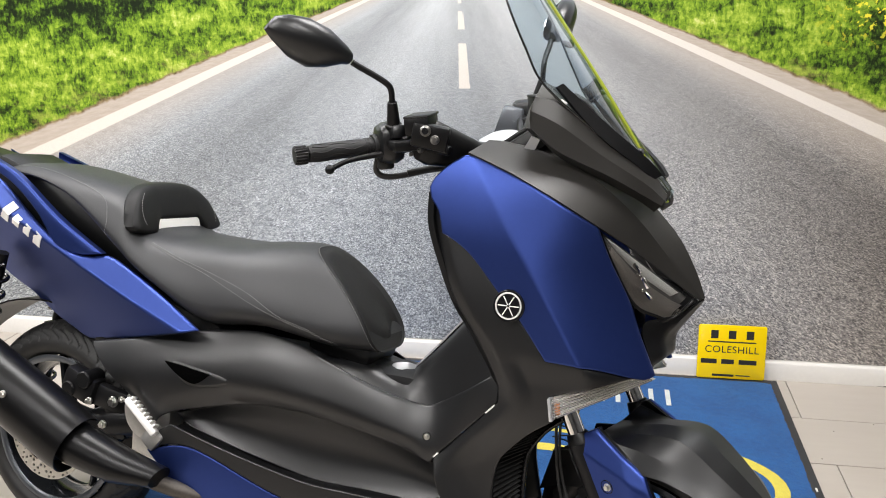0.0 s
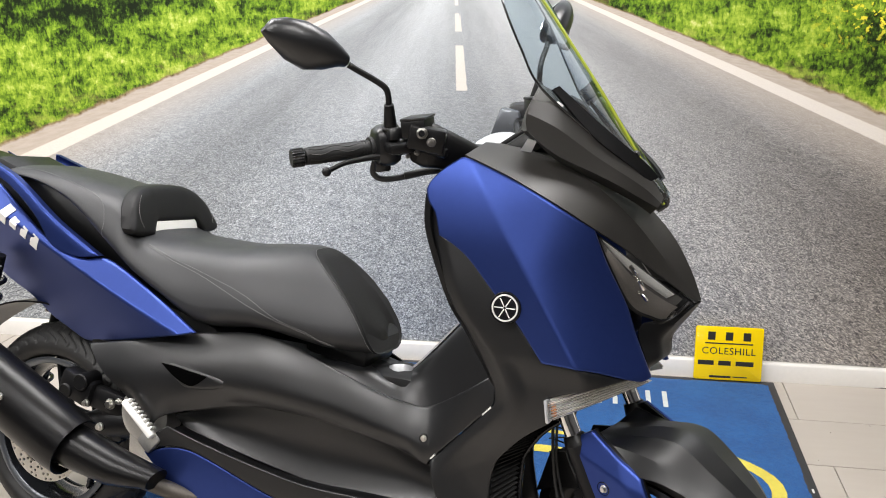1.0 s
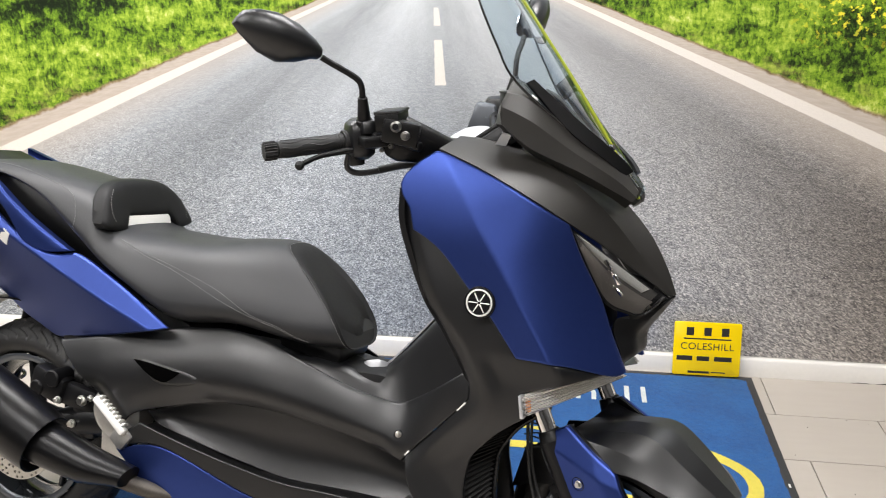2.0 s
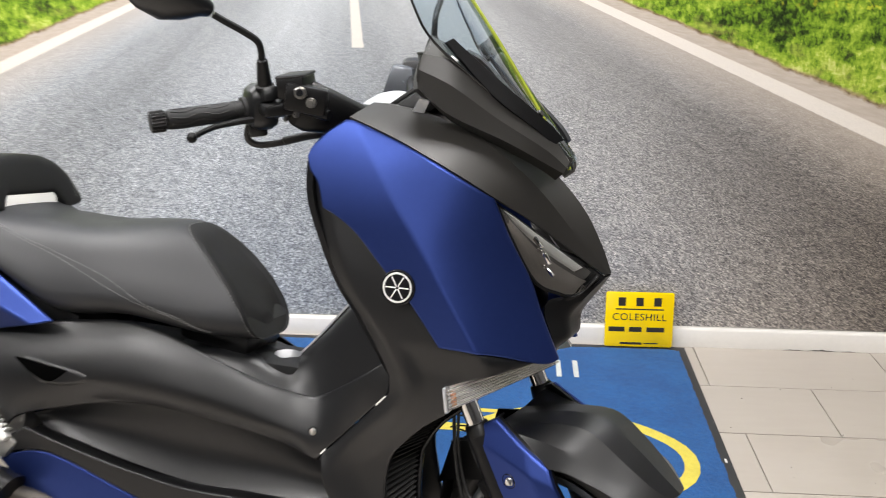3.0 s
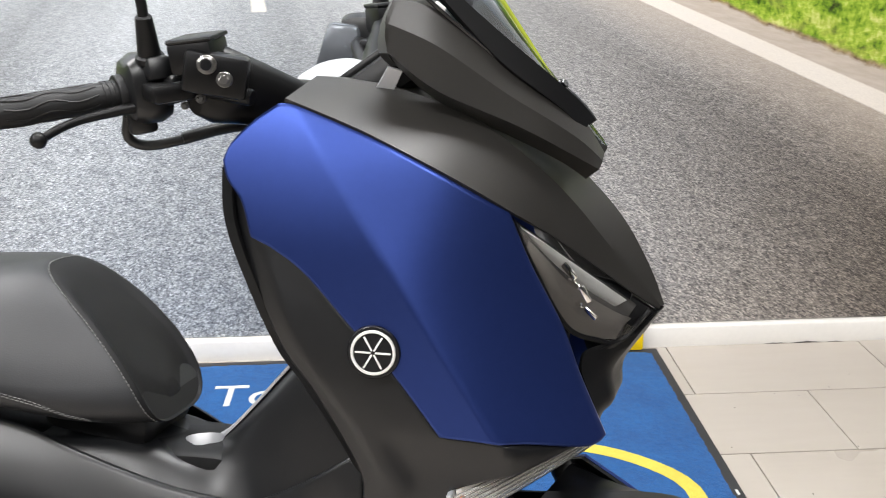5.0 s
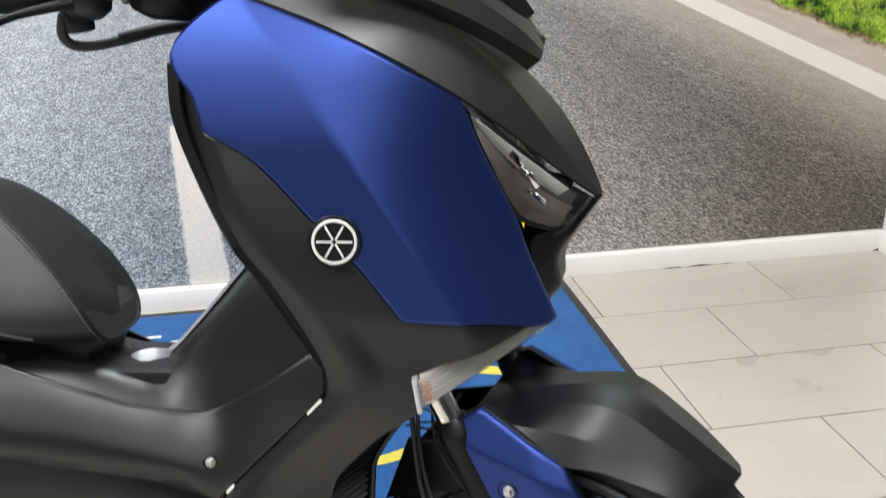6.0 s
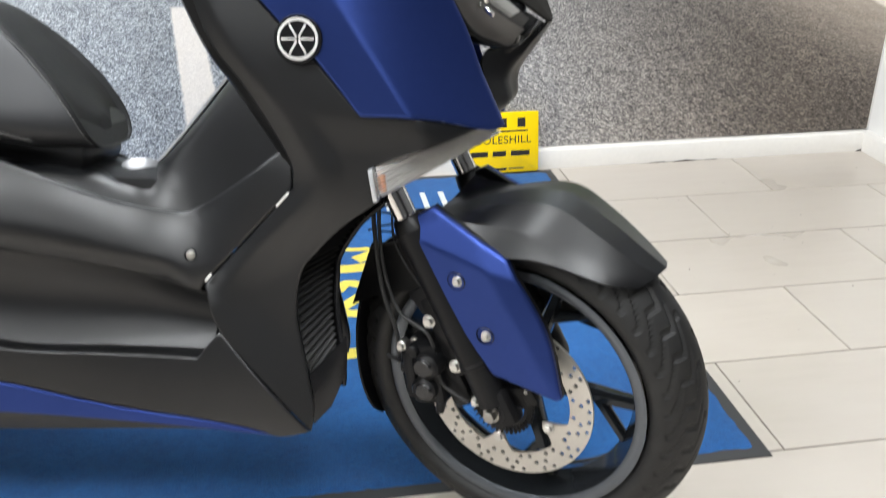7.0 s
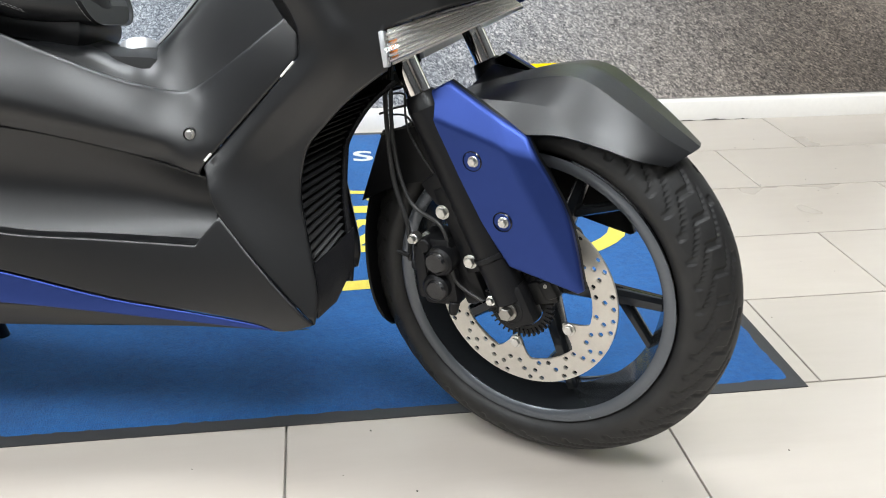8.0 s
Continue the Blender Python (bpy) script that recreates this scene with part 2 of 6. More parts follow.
    # shoulder, grass banks
    wob = C("ADD", au, C("MULTIPLY", C("SUBTRACT", noise_tex(n, l, 11, 6, flat, 0.65), 0.5), 0.24))
    shoulder = ramp(n, l, C("ADD", C("MULTIPLY", noise_tex(n, l, 14, 4, persp), 0.7), C("MULTIPLY", grit, 0.3)), [(0.3, (0.42, 0.355, 0.295)), (0.7, (0.54, 0.47, 0.40))])
    road = blend(n, l, C("MULTIPLY", inside(au, 2.08, 99, 0.30), 0.85), road, shoulder)
    col = blend(n, l, inside(au, 2.40, 99, 0.01), road, shoulder)
    earth = ramp(n, l, noise_tex(n, l, 45, 4, flat), [(0.3, (0.10, 0.06, 0.03)), (0.7, (0.40, 0.30, 0.17))])
    col = blend(n, l, inside(wob, 2.63, 99, 0.02), col, earth)
    sway = n.new("ShaderNodeMixRGB")
    sway.blend_type = "ADD"
    sway.inputs[0].default_value = 0.025
    warp = node(n, "ShaderNodeTexNoise", Scale=7.0, Detail=3.0)
    l.new(flat, warp.inputs["Vector"]), l.new(flat, sway.inputs[1]), l.new(warp.outputs["Color"], sway.inputs[2])
    blades = n.new("ShaderNodeMapping")
    blades.inputs["Scale"].default_value = (1.0, 0.50, 1.0)
    blades.inputs["Rotation"].default_value = (0, 0, 0.22)
    l.new(sway.outputs[0], blades.inputs[0])
    low = n.new("ShaderNodeMapping")
    low.inputs["Scale"].default_value = (0.75, 1.35, 1.0)
    l.new(sway.outputs[0], low.inputs[0])
    g1, g2, g3 = noise_tex(n, l, 95, 6, blades.outputs[0], 0.75), noise_tex(n, l, 4.2, 3, low.outputs[0], 0.5), noise_tex(n, l, 16, 8, low.outputs[0], 0.70)
    # shrubby shade far up the banks, open sunlit grass beside the road
    shrub = C("MULTIPLY", C("MULTIPLY", C("SUBTRACT", au, 3.2), 0.28, True), C("MULTIPLY", C("SUBTRACT", 1.15, g2), 0.075))
    tuft, _ = stones(62, blades.outputs[0])
    leaf, _ = stones(120, blades.outputs[0])
    clump = C("ADD", C("MULTIPLY", g2, 0.30), C("MULTIPLY", g3, 0.40))
    gt = C("SUBTRACT", C("ADD", clump, C("ADD", C("MULTIPLY", g1, 0.22), C("MULTIPLY", C("ADD", tuft, leaf), 0.055))), shrub)
    grass = ramp(n, l, gt, [(0.40, (0.006, 0.012, 0.003)), (0.445, (0.024, 0.050, 0.007)), (0.49, (0.095, 0.180, 0.014)), (0.535, (0.205, 0.330, 0.026)), (0.585, (0.36, 0.47, 0.06)), (0.65, (0.62, 0.64, 0.22))])
    dry = ramp(n, l, noise_tex(n, l, 19, 6, low.outputs[0], 0.6), [(0.50, (0, 0, 0)), (0.62, (1, 1, 1))])
    grass = blend(n, l, C("MULTIPLY", dry, C("MULTIPLY", C("SUBTRACT", 3.5, au), 0.55, True)), grass, blend(n, l, 0.6, grass, (0.42, 0.33, 0.12)))
    bloom = ramp(n, l, noise_tex(n, l, 48, 3, flat), [(0.56, (0, 0, 0)), (0.62, (1, 1, 1))])
    spot = C("MULTIPLY", C("MULTIPLY", inside(x, 1.25, 9, 0.12), inside(C("ADD", z, C("MULTIPLY", g2, 0.2)), 1.30, 9, 0.05)), bloom)
    grass = blend(n, l, spot, grass, (0.90, 0.78, 0.06))
    col = blend(n, l, inside(wob, 2.68, 99, 0.025), col, grass)

    # painted lines, worn along their rims
    worn = C("ADD", u, C("MULTIPLY", C("SUBTRACT", noise_tex(n, l, 55, 3, flat), 0.5), 0.012))
    edge_r, edge_l = inside(worn, 2.235, 2.41, 0.008), inside(worn, -2.405, -2.235, 0.008)
    worn_mid = C("ADD", worn, C("DIVIDE", 0.02, s))
    dash = C("MULTIPLY", inside(worn_mid, 0.0147, 0.0967, 0.004),
             C("ADD", C("ADD", inside(z, -1, 0.56, 0.004), inside(z, 1.032, 1.189, 0.002)), C("ADD", inside(z, 1.237, 1.298, 0.002), inside(z, 1.325, 1.36, 0.002))))
    lines = C("MULTIPLY", C("ADD", C("ADD", edge_r, edge_l), dash, True), 0.94)
    white = blend(n, l, 0.45, (0.74, 0.66, 0.56), ramp(n, l, chips, [(0.3, (0.60, 0.58, 0.56)), (0.7, (0.82, 0.79, 0.75))]))
    col = blend(n, l, lines, col, white)
    heights = ramp(n, l, C("ADD", C("MULTIPLY", C("SUBTRACT", z, 1.45), 0.8), C("MULTIPLY", C("SUBTRACT", g2, 0.5), 0.16)), [(0.0, (0.07, 0.12, 0.03)), (0.10, (0.10, 0.15, 0.05)), (0.16, (0.90, 0.92, 0.94)), (1.0, (0.62, 0.76, 0.92))])
    col = blend(n, l, inside(C("ADD", z, C("MULTIPLY", g3, 0.02)), 1.475, 99, 0.01), col, heights)
    l.new(col, b.inputs["Base Color"])
    b.inputs["Roughness"].default_value = 0.5
    b.inputs["Specular IOR Level"].default_value = 0.18
    return m


MURAL = mural_material()

# ---- mesh helpers ----
def part(name, me, material, parent, label="", sharp=38):
    """One mesh object, from (verts, faces) or (verts, faces, normals), under a thing or a part."""
    data = bpy.data.meshes.new(name)
    data.from_pydata([tuple(v) for v in me[0]], [], [tuple(f) for f in me[1]])
    data.materials.append(material)
    data.polygons.foreach_set("use_smooth", [True] * len(data.polygons))
    data.set_sharp_from_angle(angle=radians(sharp))
    if len(me) > 2:
        data.normals_split_custom_set_from_vertices([tuple(q) for q in me[2]])
    ob = new(name, data)
    if parent is not None:
        ob.parent = parent
    if label:
        tagged(ob, label)
    return ob


def moved(me, m):
    turn = m.to_3x3()
    return ([m @ Vector(v) for v in me[0]], me[1], *([[turn @ q for q in me[2]]] if len(me) > 2 else []))


def mirrored(me):
    flip = lambda vs: [Vector((v[0], -v[1], v[2])) for v in vs]
    return (flip(me[0]), [tuple(reversed(f)) for f in me[1]], *([flip(me[2])] if len(me) > 2 else []))


def joined(*meshes):
    verts, faces = [], []
    for v, f in meshes:
        k = len(verts)
        verts += list(v)
        faces += [tuple(i + k for i in q) for q in f]
    return verts, faces


def spline(points, count, closed=False):
    """Evenly spaced points on a smooth line through the given ones."""
    p = [Vector(q) for q in points]
    if len(p) == 2:
        return [p[0].lerp(p[1], i / (count - 1)) for i in range(count)]
    dense = []
    n = len(p)
    for i in range(n if closed else n - 1):
        a, b, c, d = (p[(i + k) % n] if closed else p[min(max(i + k, 0), n - 1)] for k in (-1, 0, 1, 2))
        for j in range(12):
            t = j / 12
            dense.append(0.5 * ((2 * b) + (c - a) * t + (2 * a - 5 * b + 4 * c - d) * t * t + (3 * b - a - 3 * c + d) * t ** 3))
    dense.append(p[0] if closed else p[-1])
    acc = [0.0]
    for a, b in zip(dense, dense[1:]):
        acc.append(acc[-1] + (b - a).length)
    out, k = [], 0
    for i in range(count):
        want = acc[-1] * i / (count if closed else count - 1)
        while k < len(acc) - 2 and acc[k + 1] < want:
            k += 1
        span = acc[k + 1] - acc[k]
        out.append(dense[k].lerp(dense[k + 1], (want - acc[k]) / span if span > 1e-9 else 0))
    return out


def grid_faces(rows, cols, wrap=False):
    f = []
    for i in range(rows - 1):
        for j in range(cols if wrap else cols - 1):
            k = (j + 1) % cols
            f.append((i * cols + j, i * cols + k, (i + 1) * cols + k, (i + 1) * cols + j))
    return f


def thicken(verts, faces, depth, roll=0.0, way=None):
    """Gives an open sheet a back and rims; roll sinks the outer rim to round it."""
    verts = [Vector(v) for v in verts]
    normal = [Vector() for _ in verts]
    count = {}
    for f in faces:
        a, b, c = verts[f[0]], verts[f[1]], verts[f[2]]
        nn = (b - a).cross(c - a)
        if len(f) > 3:
            nn += (c - a).cross(verts[f[3]] - a)
        for i in f:
            normal[i] += nn
        for p, q in zip(f, f[1:] + f[:1]):
            count[(p, q)] = 1
    rim = [(p, q) for p, q in count if (q, p) not in count]
    normal = [q.normalized() if q.length > 1e-12 else Vector((0, -1, 0)) for q in normal]
    k = len(verts)
    edge = {p for p, _ in rim}
    front = [v - normal[i] * (roll if i in edge else 0) for i, v in enumerate(verts)]
    normal = [Vector(way)] * len(verts) if way else normal
    back = [v - normal[i] * depth for i, v in enumerate(verts)]
    out = list(faces) + [tuple(i + k for i in reversed(f)) for f in faces]
    out += [(q, p, p + k, q + k) for p, q in rim]
    return front + back, out


def sheet(rails, nu, nv, depth=0.004, smooth=True, roll=0.0, flip=False):
    """A skin through rails (each a list of points); depth 0 leaves it open."""
    lines = [spline(r, nu) for r in rails]
    cols = []
    for j in range(nu):
        across = [ln[j] for ln in lines]
        cols.append(spline(across, nv) if smooth else [across[min(int(t), len(across) - 2)].lerp(across[min(int(t), len(across) - 2) + 1], t - min(int(t), len(across) - 2))
                                                       for t in (i * (len(across) - 1) / (nv - 1) for i in range(nv))])
    verts = [p for c in cols for p in c]
    faces = grid_faces(nu, nv)
    if flip:
        faces = [tuple(reversed(f)) for f in faces]
    return thicken(verts, faces, depth, roll) if depth else (verts, faces)


def loft(rings, caps=True):
    n = len(rings[0])
    verts = [p for r in rings for p in r]
    faces = grid_faces(len(rings), n, True)
    if caps:
        faces += [tuple(reversed(range(n))), tuple(range(len(verts) - n, len(verts)))]
    return verts, faces


def tube(points, radius, sides=10, count=None, caps=True):
    """radius: a number, or a function of 0..1 along the line."""
    count = count or max(2, (len(points) - 1) * 7 + 1 if len(points) > 2 else 2)
    line = spline(points, count)
    up = Vector((0.31, 0.17, 0.93))
    rings = []
    for i, p in enumerate(line):
        d = (line[min(i + 1, count - 1)] - line[max(i - 1, 0)]).normalized()
        a = d.cross(up)
        if a.length < 1e-3:
            a = d.cross(Vector((1, 0, 0)))
        a.normalize()
        up = a.cross(d)
        r = radius(i / (count - 1)) if callable(radius) else radius
        rings.append([p + r * (math.cos(2 * math.pi * k / sides) * a + math.sin(2 * math.pi * k / sides) * up) for k in range(sides)])
    return loft(rings, caps)


def rod(a, b, r0, r1=None, sides=16, bevel=0.0):
    """A round bar from a to b, with chamfered ends."""
    a, b = Vector(a), Vector(b)
    r1 = r0 if r1 is None else r1
    d = (b - a).normalized()
    s = d.cross(Vector((0, 0, 1)) if abs(d.z) < 0.9 else Vector((1, 0, 0))).normalized()
    w = s.cross(d)
    stops = [(a, r0 - bevel), (a + d * bevel, r0), (b - d * bevel, r1), (b, r1 - bevel)] if bevel else [(a, r0), (b, r1)]
    return loft([[p + r * (math.cos(2 * math.pi * k / sides) * s + math.sin(2 * math.pi * k / sides) * w) for k in range(sides)] for p, r in stops])


def lathe(profile, n, closed=False):
    """Turns (radius, y) pairs about the y axis."""
    prof = list(profile) + ([profile[0]] if closed else [])
    verts = [Vector((r * math.cos(2 * math.pi * k / n), y, r * math.sin(2 * math.pi * k / n))) for r, y in prof for k in range(n)]
    return verts, grid_faces(len(prof), n, True)


def block(size, bevel=0.003, m=None, taper=1.0):
    """A box with rounded edges; taper narrows its top."""
    bm = bmesh.new()
    bmesh.ops.create_cube(bm, size=1.0)
    for v in bm.verts:
        k = taper if v.co.z > 0 else 1.0
        v.co = Vector((v.co.x * size[0] * k, v.co.y * size[1] * k, v.co.z * size[2]))
    if bevel:
        bmesh.ops.bevel(bm, geom=bm.edges[:], offset=bevel, segments=2, affect="EDGES", profile=0.5)
    bm.verts.index_update()
    out = [v.co.copy() for v in bm.verts], [tuple(v.index for v in f.verts) for f in bm.faces]
    bm.free()
    return moved(out, m) if m is not None else out


def curve(xs, ys):
    """A smooth line through (x, y) pairs, level beyond its ends."""
    slope = [(ys[min(i + 1, len(xs) - 1)] - ys[max(i - 1, 0)]) / (xs[min(i + 1, len(xs) - 1)] - xs[max(i - 1, 0)]) for i in range(len(xs))]
    slope[0] = slope[-1] = 0.0

    def at(x):
        if x <= xs[0]:
            return ys[0]
        if x >= xs[-1]:
            return ys[-1]
        i = next(k for k in range(len(xs) - 1) if x <= xs[k + 1])
        h = xs[i + 1] - xs[i]
        t = (x - xs[i]) / h
        return ((2 * t ** 3 - 3 * t * t + 1) * ys[i] + (t ** 3 - 2 * t * t + t) * h * slope[i]
                + (3 * t * t - 2 * t ** 3) * ys[i + 1] + (t ** 3 - t * t) * h * slope[i + 1])
    return at


def ease(v):
    v = min(1.0, max(0.0, v))
    return v * v * (3 - 2 * v)


def soft_min(a, b, k):
    return 0.5 * (a + b - math.sqrt((a - b) ** 2 + k * k))


def soft_max(a, b, k):
    return 0.5 * (a + b + math.sqrt((a - b) ** 2 + k * k))


def softened(outline, gap=0.007, corner=34):
    """A closed outline with evenly spaced points, curved between its true corners."""
    n = len(outline)
    P = [Vector((x, 0, z)) for x, z in outline]
    turn = [math.degrees((P[i] - P[i - 1]).angle(P[(i + 1) % n] - P[i])) for i in range(n)]
    corners = [i for i in range(n) if turn[i] > corner]
    if not corners:
        ring = spline(P, max(8, int(sum((P[(i + 1) % n] - P[i]).length for i in range(n)) / gap)), True)
        return [(p.x, p.z) for p in ring]
    out = []
    for a, b in zip(corners, corners[1:] + [corners[0] + n]):
        run = [P[i % n] for i in range(a, b + 1)]
        total = sum((q - p).length for p, q in zip(run, run[1:]))
        line = spline(run, max(2, int(total / gap) + 1))
        out += [(p.x, p.z) for p in line[:-1]]
    return out


def skin(outline, out, step=0.012, depth=0.005, rim=0.004, sink=0.003, folds=(), soft=0.006):
    """A moulded panel for the right-hand side: outline in (x, z), out(x, z) its distance from the middle plane, folds: lines where it bends."""
    pts = softened(outline)
    if sum(a[0] * b[1] - b[0] * a[1] for a, b in zip(pts, pts[1:] + pts[:1])) < 0:
        pts = pts[::-1]
    ring = np.array(pts)
    nxt = np.roll(ring, -1, axis=0) - ring
    long2 = (nxt * nxt).sum(1)

    def edge_gap(x, z):
        rel = np.array((x, z)) - ring
        t = np.clip((rel * nxt).sum(1) / long2, 0, 1)
        gap = rel - nxt * t[:, None]
        d2 = (gap ** 2).sum(1)
        i = int(d2.argmin())
        return math.sqrt(float(d2[i])), gap[i]

    def inside(x, z):
        hit = False
        for (ax, az), (bx, bz) in zip(pts, pts[1:] + pts[:1]):
            if (az > z) != (bz > z) and x < (bx - ax) * (z - az) / (bz - az) + ax:
                hit = not hit
        return hit

    cloud = [(x, z) for x, z in pts]
    n = len(pts)
    for i in range(n):
        (ax, az), (bx, bz) = pts[i - 1], pts[(i + 1) % n]
        k = math.hypot(bx - ax, bz - az) or 1.0
        x, z = pts[i][0] - (bz - az) / k * rim, pts[i][1] + (bx - ax) / k * rim
        if inside(x, z) and edge_gap(x, z)[0] > 0.92 * rim:
            cloud.append((x, z))
    creases = []
    for (ax, az), (bx, bz) in folds:
        k = math.hypot(bx - ax, bz - az)
        ux, uz = (bx - ax) / k, (bz - az) / k
        creases.append(((ax, az), (ux, uz)))
        for i in range(-40, int(k / 0.007) + 40):
            for off in (0, -1, 1):
                x, z = ax + ux * 0.007 * i - uz * off * soft, az + uz * 0.007 * i + ux * off * soft
                if inside(x, z) and edge_gap(x, z)[0] > rim * 1.5:
                    cloud.append((x, z))
    lo, hi = ring.min(0), ring.max(0)
    row = 0
    z = lo[1] + step * 0.3
    while z < hi[1]:
        x = lo[0] + step * (0.25 + 0.5 * (row % 2))
        while x < hi[0]:
            if inside(x, z) and edge_gap(x, z)[0] > rim + 0.45 * step and all(abs((x - p[0]) * -u[1] + (z - p[1]) * u[0]) > soft + 0.4 * step for p, u in creases):
                cloud.append((x, z))
            x += step
        z += step * 0.866
        row += 1
    flat, _, tris, _, _, _ = geometry.delaunay_2d_cdt([Vector(c) for c in cloud], [(i, (i + 1) % n) for i in range(n)], [], 1, 1e-6)
    around = [(math.cos(math.pi * k / 4), math.sin(math.pi * k / 4)) for k in range(8)]
    verts, normals = [], []
    for v in flat:
        x, z = v.x, v.y
        d, gap = edge_gap(x, z)
        ring8 = [out(x + soft * c, z + soft * s) for c, s in around]
        mean = 0.5 * out(x, z) + sum(ring8) / 16
        gx, gz = (sum(f * c for f, (c, s) in zip(ring8, around)) / (4 * soft), sum(f * s for f, (c, s) in zip(ring8, around)) / (4 * soft))
        nn = Vector((-gx, -1, -gz)).normalized()
        fade = max(0.0, 1 - d / rim)
        verts.append(Vector((x, -mean + sink * fade * fade, z)))
        if fade > 0.02:
            if d < 1e-5:
                k = min(range(n), key=lambda q: (pts[q][0] - x) ** 2 + (pts[q][1] - z) ** 2)
                ax, bx = nxt[k - 1] / math.sqrt(long2[k - 1]), nxt[k] / math.sqrt(long2[k])
                side = Vector((ax[1] + bx[1], 0, -ax[0] - bx[0])).normalized()
            else:
                side = Vector((-gap[0], 0, -gap[1])).normalized()
            nn = (nn + side * (0.9 * fade)).normalized()
        normals.append(nn)
    faces = [tuple(f) for f in tris]
    if sum((verts[f[1]] - verts[f[0]]).cross(verts[f[2]] - verts[f[0]]).y for f in faces) > 0:
        faces = [tuple(reversed(f)) for f in faces]
    k = len(verts)
    edges = {(p, q) for f in faces for p, q in zip(f, f[1:] + f[:1])}
    open_edges = [(p, q) for p, q in edges if (q, p) not in edges]
    back = [v + Vector((0, depth, 0)) for v in verts]
    all_faces = list(faces) + [tuple(i + k for i in reversed(f)) for f in faces]
    wall, zero = [], Vector((0, 0, 0))
    for p, q in open_edges:
        n0 = 2 * k + len(wall)
        wall += [verts[q], verts[p], back[p], back[q]]
        all_faces.append((n0, n0 + 1, n0 + 2, n0 + 3))
    return verts + back + wall, all_faces, normals + [zero] * (k + len(wall))


def both(name, me, material, parent, label="", sharp=38):
    """The right-hand part and its mirror image."""
    r = part(name, me, material, parent, label, sharp)
    l = part(name, mirrored(me), material, parent, label, sharp)
    return r, l


def letters(text, size, depth, m, spacing=1.0):
    """Text as a mesh (Blender's own font), flat in x and y before m."""
    c = bpy.data.curves.new("letters", "FONT")
    c.body, c.size, c.extrude, c.align_x, c.space_character = text, size, depth, "CENTER", spacing
    ob = bpy.data.objects.new("letters", c)
    me = bpy.data.meshes.new_from_object(ob)
    out = [m @ v.co for v in me.vertices], [tuple(p.vertices) for p in me.polygons]
    bpy.data.objects.remove(ob), bpy.data.curves.remove(c), bpy.data.meshes.remove(me)
    return out


# ---- the room ----
def slab(name, lo, hi, material, label, category, kind="structure"):
    me = block([b - a for a, b in zip(lo, hi)], 0.0, pose(*[(a + b) / 2 for a, b in zip(lo, hi)]))
    return tagged(part(name, me, material, None), label, category, kind=kind)


floor = slab("floor", (X0, Y0, -0.12), (X1 + 0.31, Y1 + 0.01, -0.0075), GROUT, "beige porcelain plank tiles with grey grout", "floor")
wall_north = slab("wall_north", (X0 - 0.2, Y1, -0.12), (X1 + 0.5, Y1 + 0.2, CEIL), WHITE, "white painted showroom wall behind a printed picture", "wall")
wall_east = slab("wall_east", (X1 + 0.3, Y0 - 0.2, -0.12), (X1 + 0.5, Y1 - 0.002, CEIL), UNSEEN_WALL, "unseen side wall, added dark grey to darken reflections", "wall")
wall_pier = slab("wall_pier", (X1, 2.85, -0.12), (X1 + 0.298, Y1 - 0.002, CEIL), WHITE, "white painted pier beside the printed picture", "wall")
wall_west = slab("wall_west", (X0 - 0.2, Y0 - 0.2, -0.12), (X0, Y1 - 0.002, CEIL), UNSEEN_WALL, "unseen side wall, added dark grey to cut fill light", "wall")
ceiling = slab("ceiling", (X0 - 0.2, Y0 - 0.2, CEIL), (X1 + 0.5, Y1 + 0.2, CEIL + 0.15), CEILING, "plain white showroom ceiling", "ceiling")
wall_south = slab("wall_south", (X0 - 0.2, Y0 - 0.2, -0.12), (X1 + 0.5, Y0, CEIL), UNSEEN_WALL, "unseen back wall, added dark grey to darken reflections", "wall")

tagged(part("wall_picture", block((X1 - 0.008 - X0, 0.003, CEIL - 0.072), 0, pose((X0 + X1 - 0.008) / 2, Y1 - 0.0035, (CEIL + 0.072) / 2)), MURAL, None),
               "printed wall picture of a country road between grass banks", "wall picture")


def skirting(length, m):
    prof = [(0, 0), (0, 0.062), (0.004, 0.068), (0.010, 0.070), (0.026, 0.070), (0.026, 0)]
    rings = [[Vector((s * length / 2, -0.026 + y, z)) for y, z in prof] for s in (-1, 1)]
    return moved(loft(rings), m)


tagged(part("baseboard", skirting(X1 - X0 - 0.02, pose((X0 + X1) / 2 - 0.01, Y1 - 0.001, 0)), SKIRT, None), "white gloss skirting board with chipped lower edge", "baseboard", kind="structure")
tagged(part("baseboard", skirting(0.73, pose(X1 - 0.001, 3.22, 0, 0, 0, -90)), SKIRT, None), "white gloss skirting board along the side wall", "baseboard", kind="structure")
skirting_north = bpy.data.objects["baseboard"]
rnd = random.Random(8)
for x0, w, h in ((1.50, 0.07, 0.004), (1.585, 0.10, 0.006), (1.70, 0.05, 0.003), (2.26, 0.04, 0.007), (0.30, 0.06, 0.003)):
    edge = [Vector((x0 + w * i / 8, Y1 - 0.0282, max(0.0006, h * math.sin(math.pi * i / 8) * rnd.uniform(0.5, 1.2)))) for i in range(9)]
    foot = [Vector((p.x, p.y, 0.0002)) for p in edge]
    part("chip", thicken(foot + edge, [(i, i + 1, 10 + i, 9 + i) for i in range(8)], 0.0008), GROUT_DARK, skirting_north, "dark chipped gap under the skirting")
